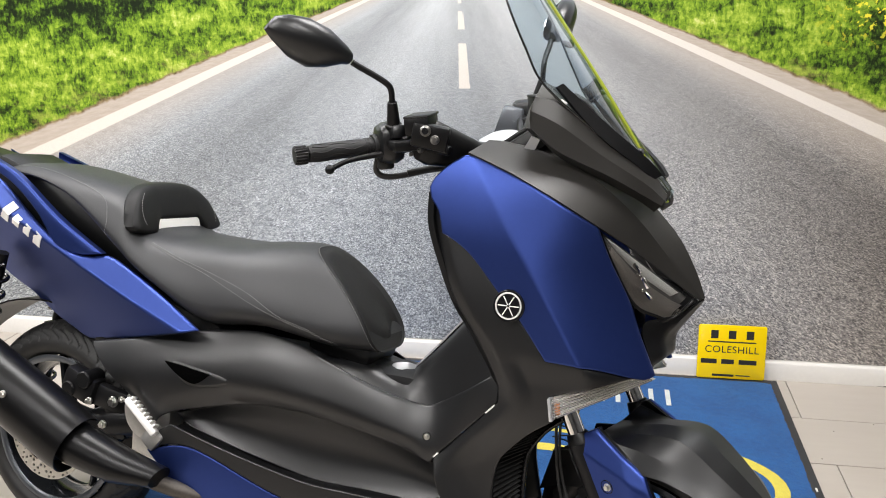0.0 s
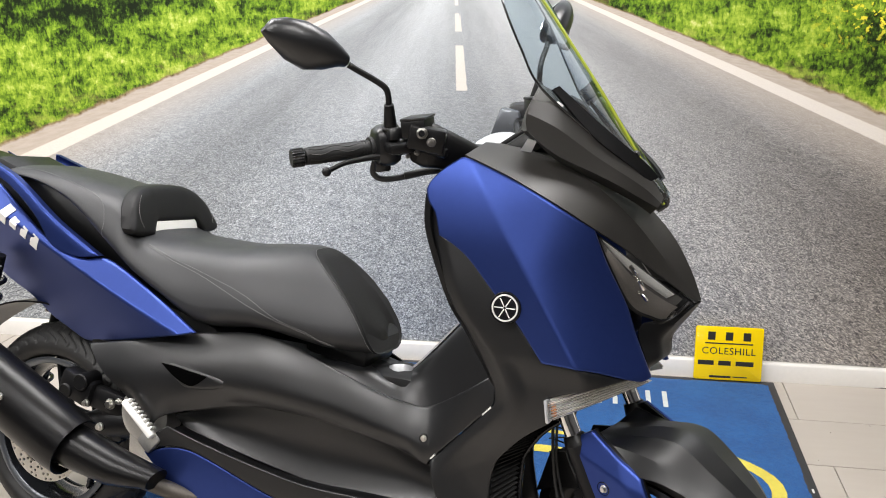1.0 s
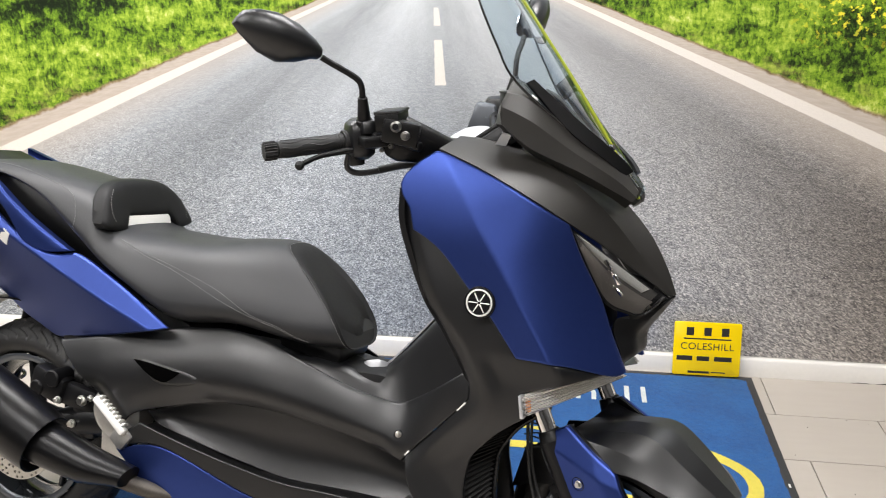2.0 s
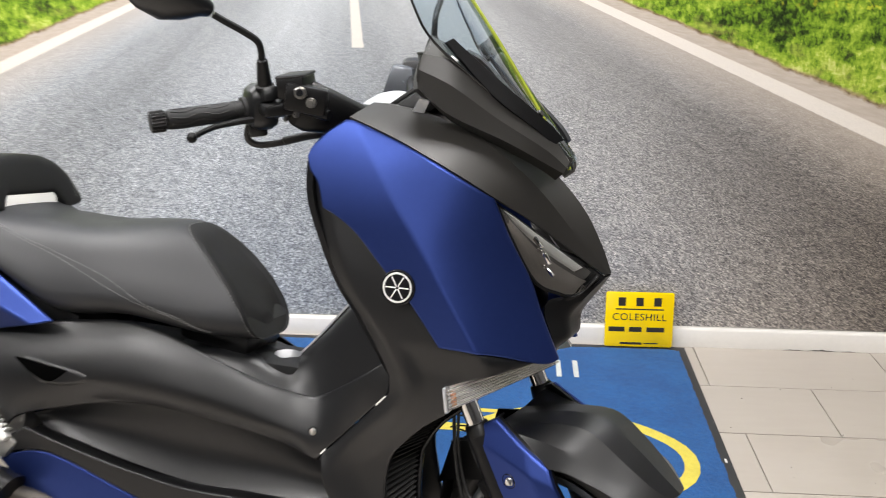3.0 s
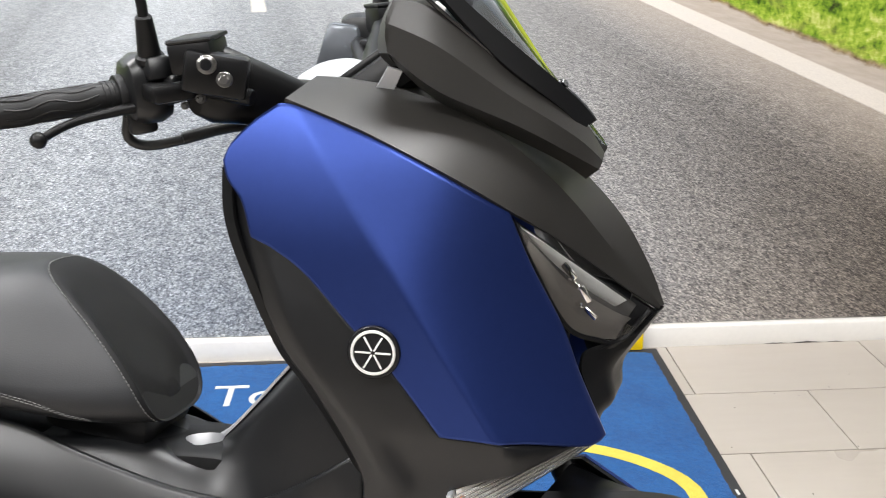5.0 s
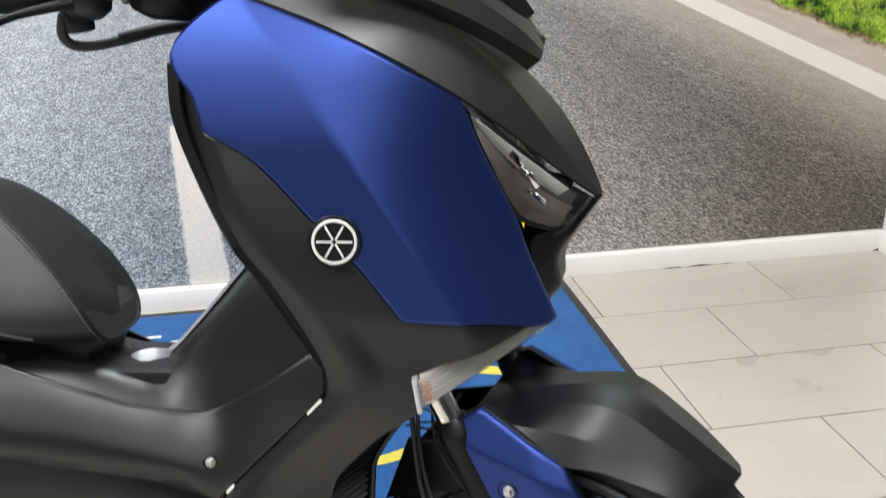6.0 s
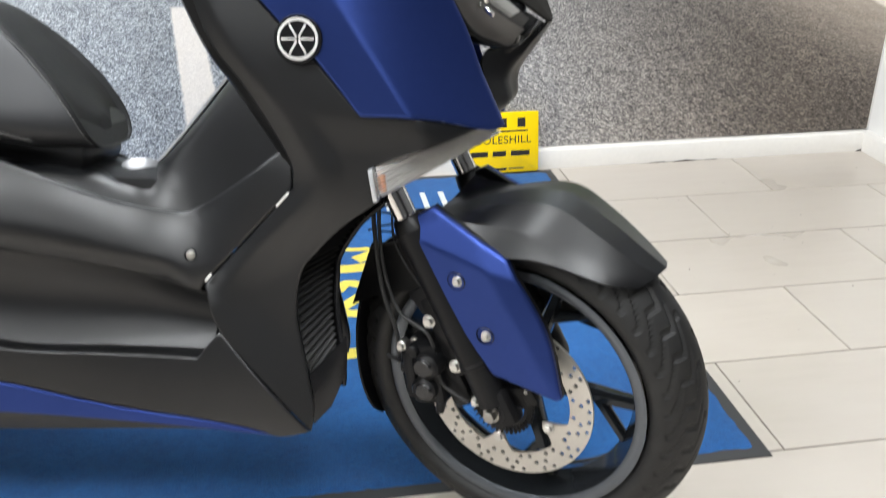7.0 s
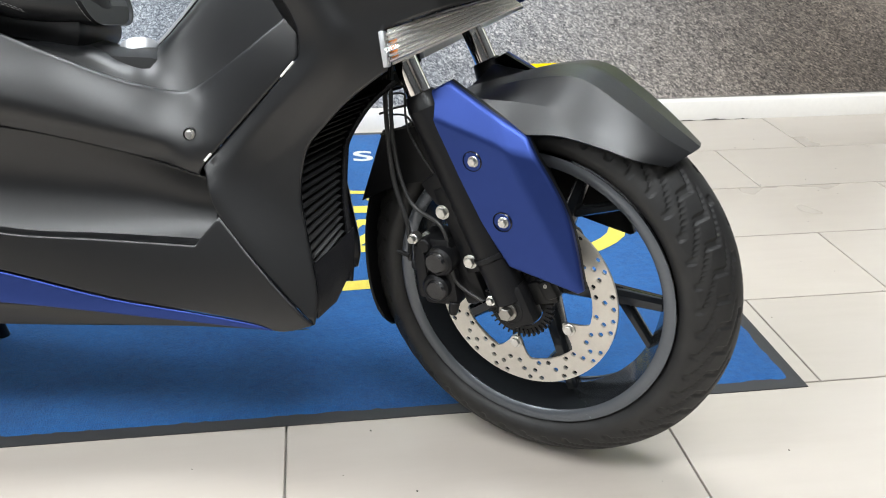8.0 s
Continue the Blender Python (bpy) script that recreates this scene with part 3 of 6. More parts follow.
for lx, ly in LIGHTS:
    lamp = tagged(new("ceiling_light"), "flat white ceiling panel light, added out of view", "ceiling light", "ceiling panel lights")
    lamp.location = (lx, ly, CEIL)
    part("frame", joined(block((1.2, 0.03, 0.02), 0.003, pose(0, 0.285, -0.011)), block((1.2, 0.03, 0.02), 0.003, pose(0, -0.285, -0.011)),
                         block((0.03, 0.54, 0.02), 0.003, pose(0.585, 0, -0.011)), block((0.03, 0.54, 0.02), 0.003, pose(-0.585, 0, -0.011))), SILVER, lamp)
    part("diffuser", block((1.13, 0.53, 0.008), 0, pose(0, 0, -0.006)), CEILING, lamp)

# ---- the scooter: x ahead, y to its left, z up; it leans on its side stand ----
scooter = tagged(new("scooter"), "matt blue and black maxi scooter leaning on its side stand", "scooter")
scooter.matrix_world = pose(0.626, 1.9337, 0.0166, -11.42, 0.05, -13.5)
RAKE, STEER = 26.5, -27.0
HEAD = Vector((-0.04, 0, 0.242))
BARS = (Matrix.Translation(HEAD) @ Matrix.Rotation(radians(STEER), 4, Vector((-math.sin(radians(RAKE)), 0, math.cos(radians(RAKE)))))
        @ Matrix.Translation(-HEAD) @ Matrix.Translation((0.032, 0, 0.278)))
PIVOT = Vector((-0.035, -0.0324, 0.3745))
FORK = (Matrix.Translation(PIVOT + Vector((-0.0025, 0.0065, -0.0085))) @ pose(0, 0, 0, 0.07, 0.33, 0.76) @ Matrix.Translation(-PIVOT) @ BARS)
F = lambda me: moved(me, FORK)
H = lambda me: moved(me, BARS)


def bolt(at, axis, r, material, parent, name="bolt", head=0.006, xform=None, label=""):
    a, d = Vector(at), Vector(axis).normalized()
    flange = rod(a - d * 0.004, a + d * 0.002, r * 1.25, sides=18, bevel=0.0006)
    hexa = rod(a + d * 0.002, a + d * (0.002 + head), r * 0.92, sides=6, bevel=0.0008)
    me = joined(flange, hexa)
    return part(name, moved(me, xform) if xform is not None else me, material, parent, label)


# -- wheels --
def tyre_mesh(radius, rim_r, half, n=1080):
    """Tread with slanting sipes that are real grooves."""
    prof = []
    for i in range(97):
        a = -1 + i / 48
        if abs(a) <= 0.62:
            q = a / 0.62
            prof.append((radius - 0.030 * q * q - 0.012 * q ** 4, q * half * 0.93))
        else:
            q = (abs(a) - 0.62) / 0.38
            r = (radius - 0.042) * (1 - q) + (rim_r + 0.006) * q
            prof.append((r, math.copysign(half * (0.93 + 0.07 * math.sin(q * 2.6) - 0.26 * q ** 3), a)))
    verts = []
    for r, y in prof:
        q = y / half
        for k in range(n):
            th = 2 * math.pi * k / n
            dip = 0.0
            if r > radius - 0.047:
                a, turn = abs(q), th * 22 / (2 * math.pi) + (0.5 if q > 0 else 0)
                for shift, lo, hi, slant, bend, wide in ((0.0, 0.06, 0.96, 1.45, 2.3, 0.10), (0.5, 0.26, 0.97, 1.45, 2.3, 0.09)):
                    off = abs((turn + shift + slant * a + 0.34 * abs((a * bend) % 1.0 * 2 - 1)) % 1.0 - 0.5)
                    ends = ease((a - lo) / 0.06) * ease((hi - a) / 0.06)
                    dip = max(dip, 0.0042 * ends * ease(1.7 * (1 - off / wide)))
            verts.append(Vector(((r - dip) * math.cos(th), y, (r - dip) * math.sin(th))))
    return verts, grid_faces(len(prof), n, True)


def rim_mesh(rim_r, half):
    a = [(rim_r, -half), (rim_r + 0.004, -half + 0.002), (rim_r + 0.004, -half + 0.006), (rim_r - 0.006, -half + 0.012), (rim_r - 0.012, -half * 0.45), (rim_r - 0.020, 0),
         (rim_r - 0.012, half * 0.45), (rim_r - 0.006, half - 0.012), (rim_r + 0.004, half - 0.006), (rim_r + 0.004, half - 0.002), (rim_r, half),
         (rim_r - 0.008, half - 0.006), (rim_r - 0.018, half * 0.5), (rim_r - 0.028, 0), (rim_r - 0.018, -half * 0.5), (rim_r - 0.008, -half + 0.006)]
    return lathe([(r, y) for r, y in reversed(a)], 96, True)


def spoke_mesh(angle, rim_r, y0, branch):
    def at(r, deg):
        return Vector((r * math.cos(radians(deg)), 0, r * math.sin(radians(deg))))

    def bar(a, b, w0, w1, t0, t1):
        d = (b - a).normalized()
        s = d.cross(Vector((0, 1, 0)))
        rings = []
        for p, w, t in ((a, w0, t0), (a.lerp(b, 0.5), (w0 + w1) * 0.46, (t0 + t1) / 2), (b, w1, t1)):
            rings.append([p + s * (w * cx) + Vector((0, y0 + t * cy, 0)) for cx, cy in ((-1, -0.5), (-0.55, -1), (0.55, -1), (1, -0.5), (1, 0.5), (0.55, 1), (-0.55, 1), (-1, 0.5))])
        return loft(rings)
    main = bar(at(0.025, angle), at(rim_r - 0.012, angle), 0.015, 0.0095, 0.019, 0.013)
    fork = bar(at(0.118, angle - 1), at(rim_r - 0.012, angle - branch), 0.008, 0.0065, 0.011, 0.010)
    return joined(main, fork)


def disc_mesh(r_out, r_in, sectors, y, thick):
    """Brake disc whose drilled holes go right through."""
    rings = 3
    verts, faces = [], []
    for i in range(rings):
        for k in range(sectors):
            r0, r1 = r_in + (r_out - r_in) * i / rings, r_in + (r_out - r_in) * (i + 1) / rings
            a0, a1 = 2 * math.pi * (k + 0.5 * (i % 2)) / sectors, 2 * math.pi * (k + 1 + 0.5 * (i % 2)) / sectors
            rm, am = (r0 + r1) / 2, (a0 + a1) / 2
            P = lambda r, a, yy: Vector((r * math.cos(a), yy, r * math.sin(a)))
            loop = [(r0, a0), (r0, am), (r0, a1), (rm, a1), (r1, a1), (r1, am), (r1, a0), (rm, a0)]
            hole = (k + 2 * i) % 3 != 0
            for yy, flip in ((y - thick / 2, False), (y + thick / 2, True)):
                b = len(verts)
                verts += [P(r, a, yy) for r, a in loop]
                if hole:
                    c = P(rm, am, yy)
                    hr = 0.0038
                    verts += [c + (P(r, a, yy) - c).normalized() * hr for r, a in loop]
                    fs = [(b + j, b + (j + 1) % 8, b + 8 + (j + 1) % 8, b + 8 + j) for j in range(8)]
                else:
                    fs = [tuple(range(b, b + 8))]
                faces += [tuple(reversed(f)) for f in fs] if flip else fs
            if hole:
                b = len(verts) - 32
                faces += [(b + 8 + j, b + 8 + (j + 1) % 8, b + 24 + (j + 1) % 8, b + 24 + j) for j in range(8)]
    rim = lathe([(r_out, y - thick / 2), (r_out, y + thick / 2)], sectors * 2)
    return joined((verts, faces), rim)


def carrier_mesh(r_in, y, phase, r_bolt):
    """Five inward lobes of the disc that take its bolts."""
    pieces = []
    for k in range(5):
        a = radians(phase + 72 * k)
        out = []
        for j in range(13):
            t = -1 + j / 6
            r = r_bolt - 0.012 + (r_in + 0.001 - r_bolt + 0.012) * (0.5 - 0.5 * math.cos(math.pi * abs(t)))
            out.append((r, a + t * 0.30))
        inner = [Vector((r * math.cos(b), y, r * math.sin(b))) for r, b in out]
        outer = [Vector(((r_in + 0.002) * math.cos(b), y, (r_in + 0.002) * math.sin(b))) for r, b in out]
        v, f = inner + outer, [(j, j + 1, 14 + j, 13 + j) for j in range(12)]
        pieces.append(thicken([Vector((p.x, y - 0.0019, p.z)) for p in v], f, -0.0038))
    return joined(*pieces)


def lip_mesh(rim_r, half, s):
    prof = [(rim_r + 0.0065, half * 1.0), (rim_r + 0.007, half * 1.02), (rim_r + 0.003, half * 1.05), (rim_r - 0.006, half * 1.03), (rim_r - 0.011, half * 0.95), (rim_r - 0.010, half * 0.90), (rim_r, half * 0.92)]
    return lathe([(r, y * s) for r, y in (prof if s < 0 else prof[::-1])], 110, True)


def wheel(name, radius, rim_r, half, y_disc, r_disc, spoke0, put, label):
    body = part(name, put(rim_mesh(rim_r, half * 0.86)), RIM, scooter, label)
    part("tyre", put(tyre_mesh(radius, rim_r, half)), TYRE, body, "black rubber tyre with slanted tread grooves", 80)
    for s in (-1, 1):
        part("rim_lip", put(lip_mesh(rim_r, half * 0.86, s)), RIM_LIP, body, "grey rim lip")
    for k in range(5):
        part("spoke", put(spoke_mesh(spoke0 + 72 * k, rim_r - 0.012, 0.0, 22)), RIM, body)
    part("hub", put(joined(lathe([(0.008, -0.062), (0.030, -0.062), (0.034, -0.05), (0.03, -0.03), (0.036, -0.02), (0.036, 0.02), (0.03, 0.03), (0.034, 0.05), (0.03, 0.062), (0.008, 0.062)], 40))), CAST_BLACK, body)
    part("brake_disc", put(joined(disc_mesh(r_disc, r_disc - 0.036, 44, y_disc, 0.0042), carrier_mesh(r_disc - 0.036, y_disc, -28, 0.076))), DISC, body, "drilled steel brake disc")
    for k in range(5):
        a = radians(-28 + 72 * k)
        bolt((0.076 * math.cos(a), y_disc - 0.003, 0.076 * math.sin(a)), (0, -1, 0), 0.0075, STEEL, body, "disc_bolt", 0.004, FORK if put is F else REAR)
    return body


REAR = Matrix.Translation((-1.535, 0.0, 0.266))
front_wheel = wheel("front_wheel", 0.282, 0.203, 0.062, -0.066, 0.1355, 71, F, "dark grey five-spoke front wheel")
rear_wheel = wheel("rear_wheel", 0.280, 0.190, 0.070, -0.085, 0.122, 30, lambda me: moved(me, REAR), "dark grey five-spoke rear wheel")
ring = [lathe([(0.036, -0.088), (0.048, -0.088), (0.048, -0.084), (0.036, -0.084)], 60, True)]
for k in range(40):
    a = 2 * math.pi * k / 40
    ring.append(block((0.011, 0.005, 0.0024), 0, pose(0.0465 * math.cos(a), -0.0875, 0.0465 * math.sin(a), 0, -math.degrees(a), 0)))
part("sensor_ring", F(joined(*ring)), BLACK_DEEP, front_wheel, "slotted black sensor ring")

# -- fork --
LEG = Vector((-math.sin(radians(RAKE)), 0, math.cos(radians(RAKE))))
for s in (-1, 1):
    foot = Vector((0.0, 0.098 * s, 0.0))
    off = Vector((-0.006, 0, 0))
    leg = part("fork_leg", F(joined(rod(foot + LEG * 0.01, foot + LEG * 0.30, 0.0255, 0.024, 24, 0.002),
                                    rod(foot + LEG * 0.075, foot + LEG * 0.083, 0.0272, sides=24, bevel=0.001),
                                    block((0.050, 0.036, 0.062), 0.010, pose(0.002, 0.098 * s, 0.004, 0, -RAKE, 0)), rod((0, 0.112 * s, 0), (0, 0.117 * s, 0), 0.0185, sides=28, bevel=0.001))), CAST_BLACK, scooter, "black cast fork leg")
    part("fork_tube", F(rod(foot + LEG * 0.28, foot + LEG * 0.47, 0.0168, sides=28)), CHROME, leg, "chromed fork tube")
    part("dust_seal", F(rod(foot + LEG * 0.295, foot + LEG * 0.318, 0.0245, 0.021, 24, 0.002)), BLACK_DEEP, leg)
bolt((-0.003, -0.118, 0.0), (0, -1, 0), 0.0105, NICKEL, scooter, "axle_nut", 0.010, FORK)
part("axle", F(rod((0, -0.1, 0), (0, 0.1, 0), 0.008)), STEEL, scooter)
bolt((0.043, -0.094, 0.040), (0, -1, 0), 0.0045, STEEL, scooter, "sensor_bolt", 0.004, FORK)
part("sensor_bracket", F(joined(block((0.042, 0.012, 0.034), 0.004, pose(0.036, -0.090, 0.026, 0, -20, 0)), block((0.020, 0.016, 0.028), 0.004, pose(0.046, -0.092, 0.034, 0, -30, 0)))), BLACK_DEEP, scooter)


def facet(a, b):
    """Signed distance from the line a-b in (x, z), positive ahead and above."""
    (ax, az), (bx, bz) = a, b
    k = math.hypot(bx - ax, bz - az)
    nx, nz = -(bz - az) / k, (bx - ax) / k
    return lambda x, z: (x - ax) * nx + (z - az) * nz


fold_top, fold_front = facet((-0.151, 0.268), (-0.010, 0.230)), facet((-0.010, 0.230), (0.088, 0.062))
cover_out = lambda x, z: 0.117 - 0.50 * max(0, fold_top(x, z)) - 0.42 * max(0, fold_front(x, z)) - 0.02 * max(0, 0.18 - z)
cover = [(-0.151, 0.273), (-0.101, 0.303), (-0.003, 0.252), (0.021, 0.230), (0.073, 0.145), (0.101, 0.050), (0.094, 0.046), (-0.004, 0.065), (-0.112, 0.213)]
cover_me = skin(cover, cover_out, 0.014, 0.006, 0.004, 0.003, [((-0.151, 0.268), (-0.010, 0.230)), ((-0.010, 0.230), (0.088, 0.062))])
for s, me in ((1, cover_me), (-1, mirrored(cover_me))):
    shell = part("fork_cover", F(me), BLUE, scooter, "matt blue folded fork cover with two bolts")
    liner = [Vector((v[0], v[1] + 0.0072 * s, v[2])) for v in me[0]]
    part("liner", F((liner, me[1])), BLACK_DEEP, shell, "black inner side of the cover")
    for bx, bz in ((-0.055, 0.208), (-0.012, 0.130)):
        # black ring on the blue cover paints the shade in the bolt's recess
        part("recess", F(lathe_at := moved(lathe([(0.0140, 0.0002), (0.0128, -0.0012), (0.0118, 0.005), (0.002, 0.006)], 28), Matrix.Translation((bx, -0.1175 * s, bz)) @ Matrix.Diagonal((1, s, 1, 1)))), BLACK_GLOSS, shell)
        bolt((bx + 0.0015, -0.1165 * s, bz), (0, -s, 0), 0.0062, STEEL, shell, "bolt", 0.005, FORK)


def fender():
    half = [
        [(-0.135, 0.0, 0.262), (-0.07, 0.0, 0.288), (0.0, 0.0, 0.312), (0.065, 0.0, 0.316), (0.125, 0.0, 0.284), (0.175, 0.0, 0.250), (0.208, 0.0, 0.228)],
        [(-0.135, -0.040, 0.262), (-0.07, -0.040, 0.284), (0.0, -0.044, 0.306), (0.062, -0.046, 0.312), (0.120, -0.044, 0.281), (0.170, -0.036, 0.247), (0.203, -0.022, 0.226)],
        [(-0.122, -0.083, 0.284), (-0.06, -0.079, 0.281), (0.0, -0.076, 0.281), (0.05, -0.074, 0.276), (0.112, -0.069, 0.256), (0.160, -0.060, 0.234), (0.192, -0.040, 0.219)],
        [(-0.118, -0.098, 0.282), (-0.06, -0.095, 0.262), (0.0, -0.093, 0.246), (0.05, -0.091, 0.249), (0.105, -0.087, 0.240), (0.150, -0.077, 0.226), (0.184, -0.050, 0.214)],
    ]
    full = [[(x, -y, z) for x, y, z in r] for r in reversed(half[1:])] + half
    return sheet(full, 30, 31, 0.004, smooth=False)


part("front_fender", F(fender()), BLACK, scooter, "matt black front mudguard with folded edges", 13)
part("front_fender_flap", F(sheet([[(-0.206, y, 0.215), (-0.238, y, 0.147), (-0.257, y, 0.096), (-0.267, y, 0.035), (-0.266, y, -0.03), (-0.256, y, -0.10 + 6 * y * y), (-0.244, y, -0.132 + 9 * y * y)] for y in (-0.066, -0.03, 0.03, 0.066)], 22, 10, 0.004)), BLACK_DEEP, scooter, "black mud flap behind the front wheel")
part("front_fender_stay", F(joined(*[sheet([[(-0.222, y, 0.215), (-0.16, y * 1.1, 0.23), (-0.09, y * 1.2, 0.25)], [(-0.266, y, 0.10), (-0.19, y * 1.1, 0.14), (-0.08, y * 1.2, 0.17)]], 12, 6, 0.004, smooth=False) for y in (-0.068, 0.068)])), BLACK_DEEP, scooter)

# -- front brake caliper and its lines --
CAL = FORK @ Matrix.Translation((0.010, -0.004, 0.0))
C_ = lambda me: moved(me, CAL)
cal = part("brake_caliper", C_(joined(
    rod((-0.120, -0.070, 0.052), (-0.120, -0.118, 0.052), 0.0235, 0.0215, 22, 0.004), rod((-0.126, -0.070, 0.010), (-0.126, -0.118, 0.010), 0.0225, 0.0205, 22, 0.004),
    block((0.058, 0.06, 0.105), 0.010, pose(-0.130, -0.075, 0.030, 0, -8, 0)), block((0.035, 0.020, 0.095), 0.006, pose(-0.092, -0.080, 0.030, 0, -24, 0)),
    rod((-0.108, -0.098, -0.034), (-0.104, -0.098, -0.012), 0.0065, 0.0085, 12, 0.001), rod((-0.168, -0.10, 0.036), (-0.138, -0.10, 0.032), 0.0095, sides=14, bevel=0.002))), CAST_BLACK, scooter, "black two-piston front brake caliper")
part("bracket", C_(joined(block((0.030, 0.010, 0.13), 0.004, pose(-0.100, -0.086, 0.095, 0, -24, 0)), block((0.05, 0.010, 0.04), 0.004, pose(-0.128, -0.084, 0.155, 0, -40, 0)))), CAST_BLACK, cal)
part("bridge", C_(joined(block((0.020, 0.030, 0.082), 0.006, pose(-0.150, -0.098, 0.030, 0, -6, 0)), rod((-0.146, -0.112, 0.070), (-0.146, -0.090, 0.070), 0.011, sides=18, bevel=0.002))), CAST_BLACK, cal)
for pz, pr in ((0.052, 0.0165), (0.010, 0.0155)):
    part("piston_cap", C_(rod((-0.123, -0.116, pz), (-0.123, -0.1215, pz), pr, pr * 0.93, 22, 0.002)), BLACK_GLOSS, cal)
part("banjo", C_(joined(rod((-0.158, -0.104, 0.082), (-0.158, -0.118, 0.082), 0.0078, sides=18, bevel=0.001), rod((-0.158, -0.117, 0.082), (-0.158, -0.124, 0.082), 0.0056, sides=6, bevel=0.0008))), STEEL, cal, "bright banjo bolt")
part("bleed_nipple", C_(rod((-0.170, -0.108, 0.050), (-0.188, -0.112, 0.056), 0.0040, 0.0030, 10, 0.0006)), CAST_BLACK, cal)
for bx, bz, br in ((-0.114, 0.118, 0.0085), (-0.072, 0.051, 0.0085), (-0.040, -0.003, 0.006), (-0.142, 0.076, 0.0055)):
    bolt((bx, -0.094, bz), (0, -1, 0), br, STEEL, cal, "bolt", 0.006, FORK)
for pts, r in (([(-0.19, -0.07, 0.42), (-0.205, -0.08, 0.31), (-0.200, -0.09, 0.22), (-0.19, -0.095, 0.15), (-0.168, -0.10, 0.09), (-0.166, -0.10, 0.036)], 0.0034),
               ([(-0.18, -0.06, 0.42), (-0.198, -0.075, 0.30), (-0.192, -0.088, 0.20), (-0.165, -0.095, 0.125), (-0.115, -0.10, 0.10), (-0.098, -0.104, 0.06), (-0.09, -0.104, 0.02), (-0.05, -0.10, -0.004)], 0.003),
               ([(-0.165, -0.055, 0.40), (-0.178, -0.07, 0.30), (-0.175, -0.08, 0.235), (-0.150, -0.09, 0.20), (-0.125, -0.09, 0.168)], 0.0018)):
    part("brake_hose", F(tube(pts, r, 8)), CABLE, scooter)
part("wire_clip", F(joined(*[tube([(-0.20 - 0.006 * k, -0.075, 0.30 - 0.03 * k), (-0.178, -0.08, 0.305 - 0.03 * k), (-0.168, -0.08, 0.293 - 0.03 * k), (-0.196, -0.08, 0.282 - 0.03 * k), (-0.218, -0.08, 0.272 - 0.03 * k)], 0.0016, 6) for k in range(3)])), CABLE, scooter)

# -- front cowl --
def cowl_out(x, z):
    """Half width of the blue side cowl: flat behind its fold, turning in to the nose ahead of it."""
    rx, rz = x + 0.392, z - 1.05
    d, s = 0.83 * rx + 0.557 * rz, 0.557 * rx - 0.83 * rz
    tuck = 0.75 * max(0.0, z - 0.86) ** 2
    if d < 0:
        return 0.213 + 0.05 * d - tuck
    return 0.213 - d * soft_min(soft_max(0.46 + (s - 0.236) * 3.0, 0.15, 0.12), 1.6, 0.12) - tuck


blue_cowl = [(-0.466, 0.960), (-0.473, 0.982), (-0.464, 1.002), (-0.440, 1.027), (-0.410, 1.048), (-0.385, 1.046), (-0.308, 1.016), (-0.247, 0.987), (-0.148, 0.930), (-0.122, 0.869), (-0.082, 0.792), (-0.059, 0.734), (-0.025, 0.660),
             (-0.046, 0.654), (-0.127, 0.675), (-0.209, 0.678), (-0.266, 0.749), (-0.314, 0.798), (-0.368, 0.855), (-0.406, 0.882), (-0.436, 0.896), (-0.448, 0.936)]
both("side_cowl", skin(blue_cowl, cowl_out, 0.014, 0.006, 0.005, 0.004, [((-0.392, 1.05), (-0.165, 0.712))]), BLUE, scooter, "matt blue metallic front side cowl with a long fold")


shield_fold = facet((-0.425, 0.400), (-0.285, 0.215))


shield_base = curve([0.2, 0.32, 0.45, 0.60, 0.70, 1.0], [0.178, 0.180, 0.188, 0.203, 0.203, 0.180])
shield_edge = curve([0.36, 0.44, 0.58, 0.66, 0.76, 0.84, 0.96], [-0.414, -0.427, -0.303, -0.329, -0.405, -0.442, -0.472])
scoop_edge = curve([0.40, 0.46, 0.50, 0.56, 0.606, 0.641, 0.673], [-0.414, -0.343, -0.306, -0.267, -0.260, -0.274, -0.288])


def shield_out(x, z):
    """Leg shield: chamfered along its rear edge, folded at its foot, scooped under the cowl."""
    base = shield_base(z)
    base = base + ease((z - 0.50) / 0.17) * (soft_min(base, cowl_out(x, max(z, 0.66)) - 0.004, 0.006) - base)
    roll = soft_max(0.0, 0.028 - (x - shield_edge(z)), 0.003) * ease((z - 0.40) / 0.06)
    front = max(0.0, shield_fold(x, z)) * ease((0.56 - z) / 0.16)
    scoop = ease((x - scoop_edge(z)) / 0.03) * ease((0.69 - z) / 0.07) * ease((z - 0.41) / 0.14)
    return base - 0.42 * min(roll, 0.05) - 0.10 * soft_min(front, 0.06, 0.01) - 0.007 * scoop


leg_shield = [(-0.474, 0.963), (-0.470, 0.912), (-0.442, 0.838), (-0.405, 0.762), (-0.370, 0.719), (-0.329, 0.655), (-0.306, 0.612), (-0.303, 0.578), (-0.328, 0.550), (-0.427, 0.445), (-0.433, 0.420),
              (-0.414, 0.362), (-0.350, 0.285), (-0.287, 0.219), (-0.283, 0.260), (-0.297, 0.345), (-0.304, 0.402), (-0.295, 0.458), (-0.272, 0.490), (-0.236, 0.527), (-0.190, 0.562), (-0.196, 0.610), (-0.150, 0.628), (-0.060, 0.656),
              (-0.127, 0.673), (-0.210, 0.679), (-0.268, 0.747), (-0.316, 0.795), (-0.370, 0.852), (-0.402, 0.877), (-0.438, 0.893), (-0.452, 0.936), (-0.470, 0.985)]
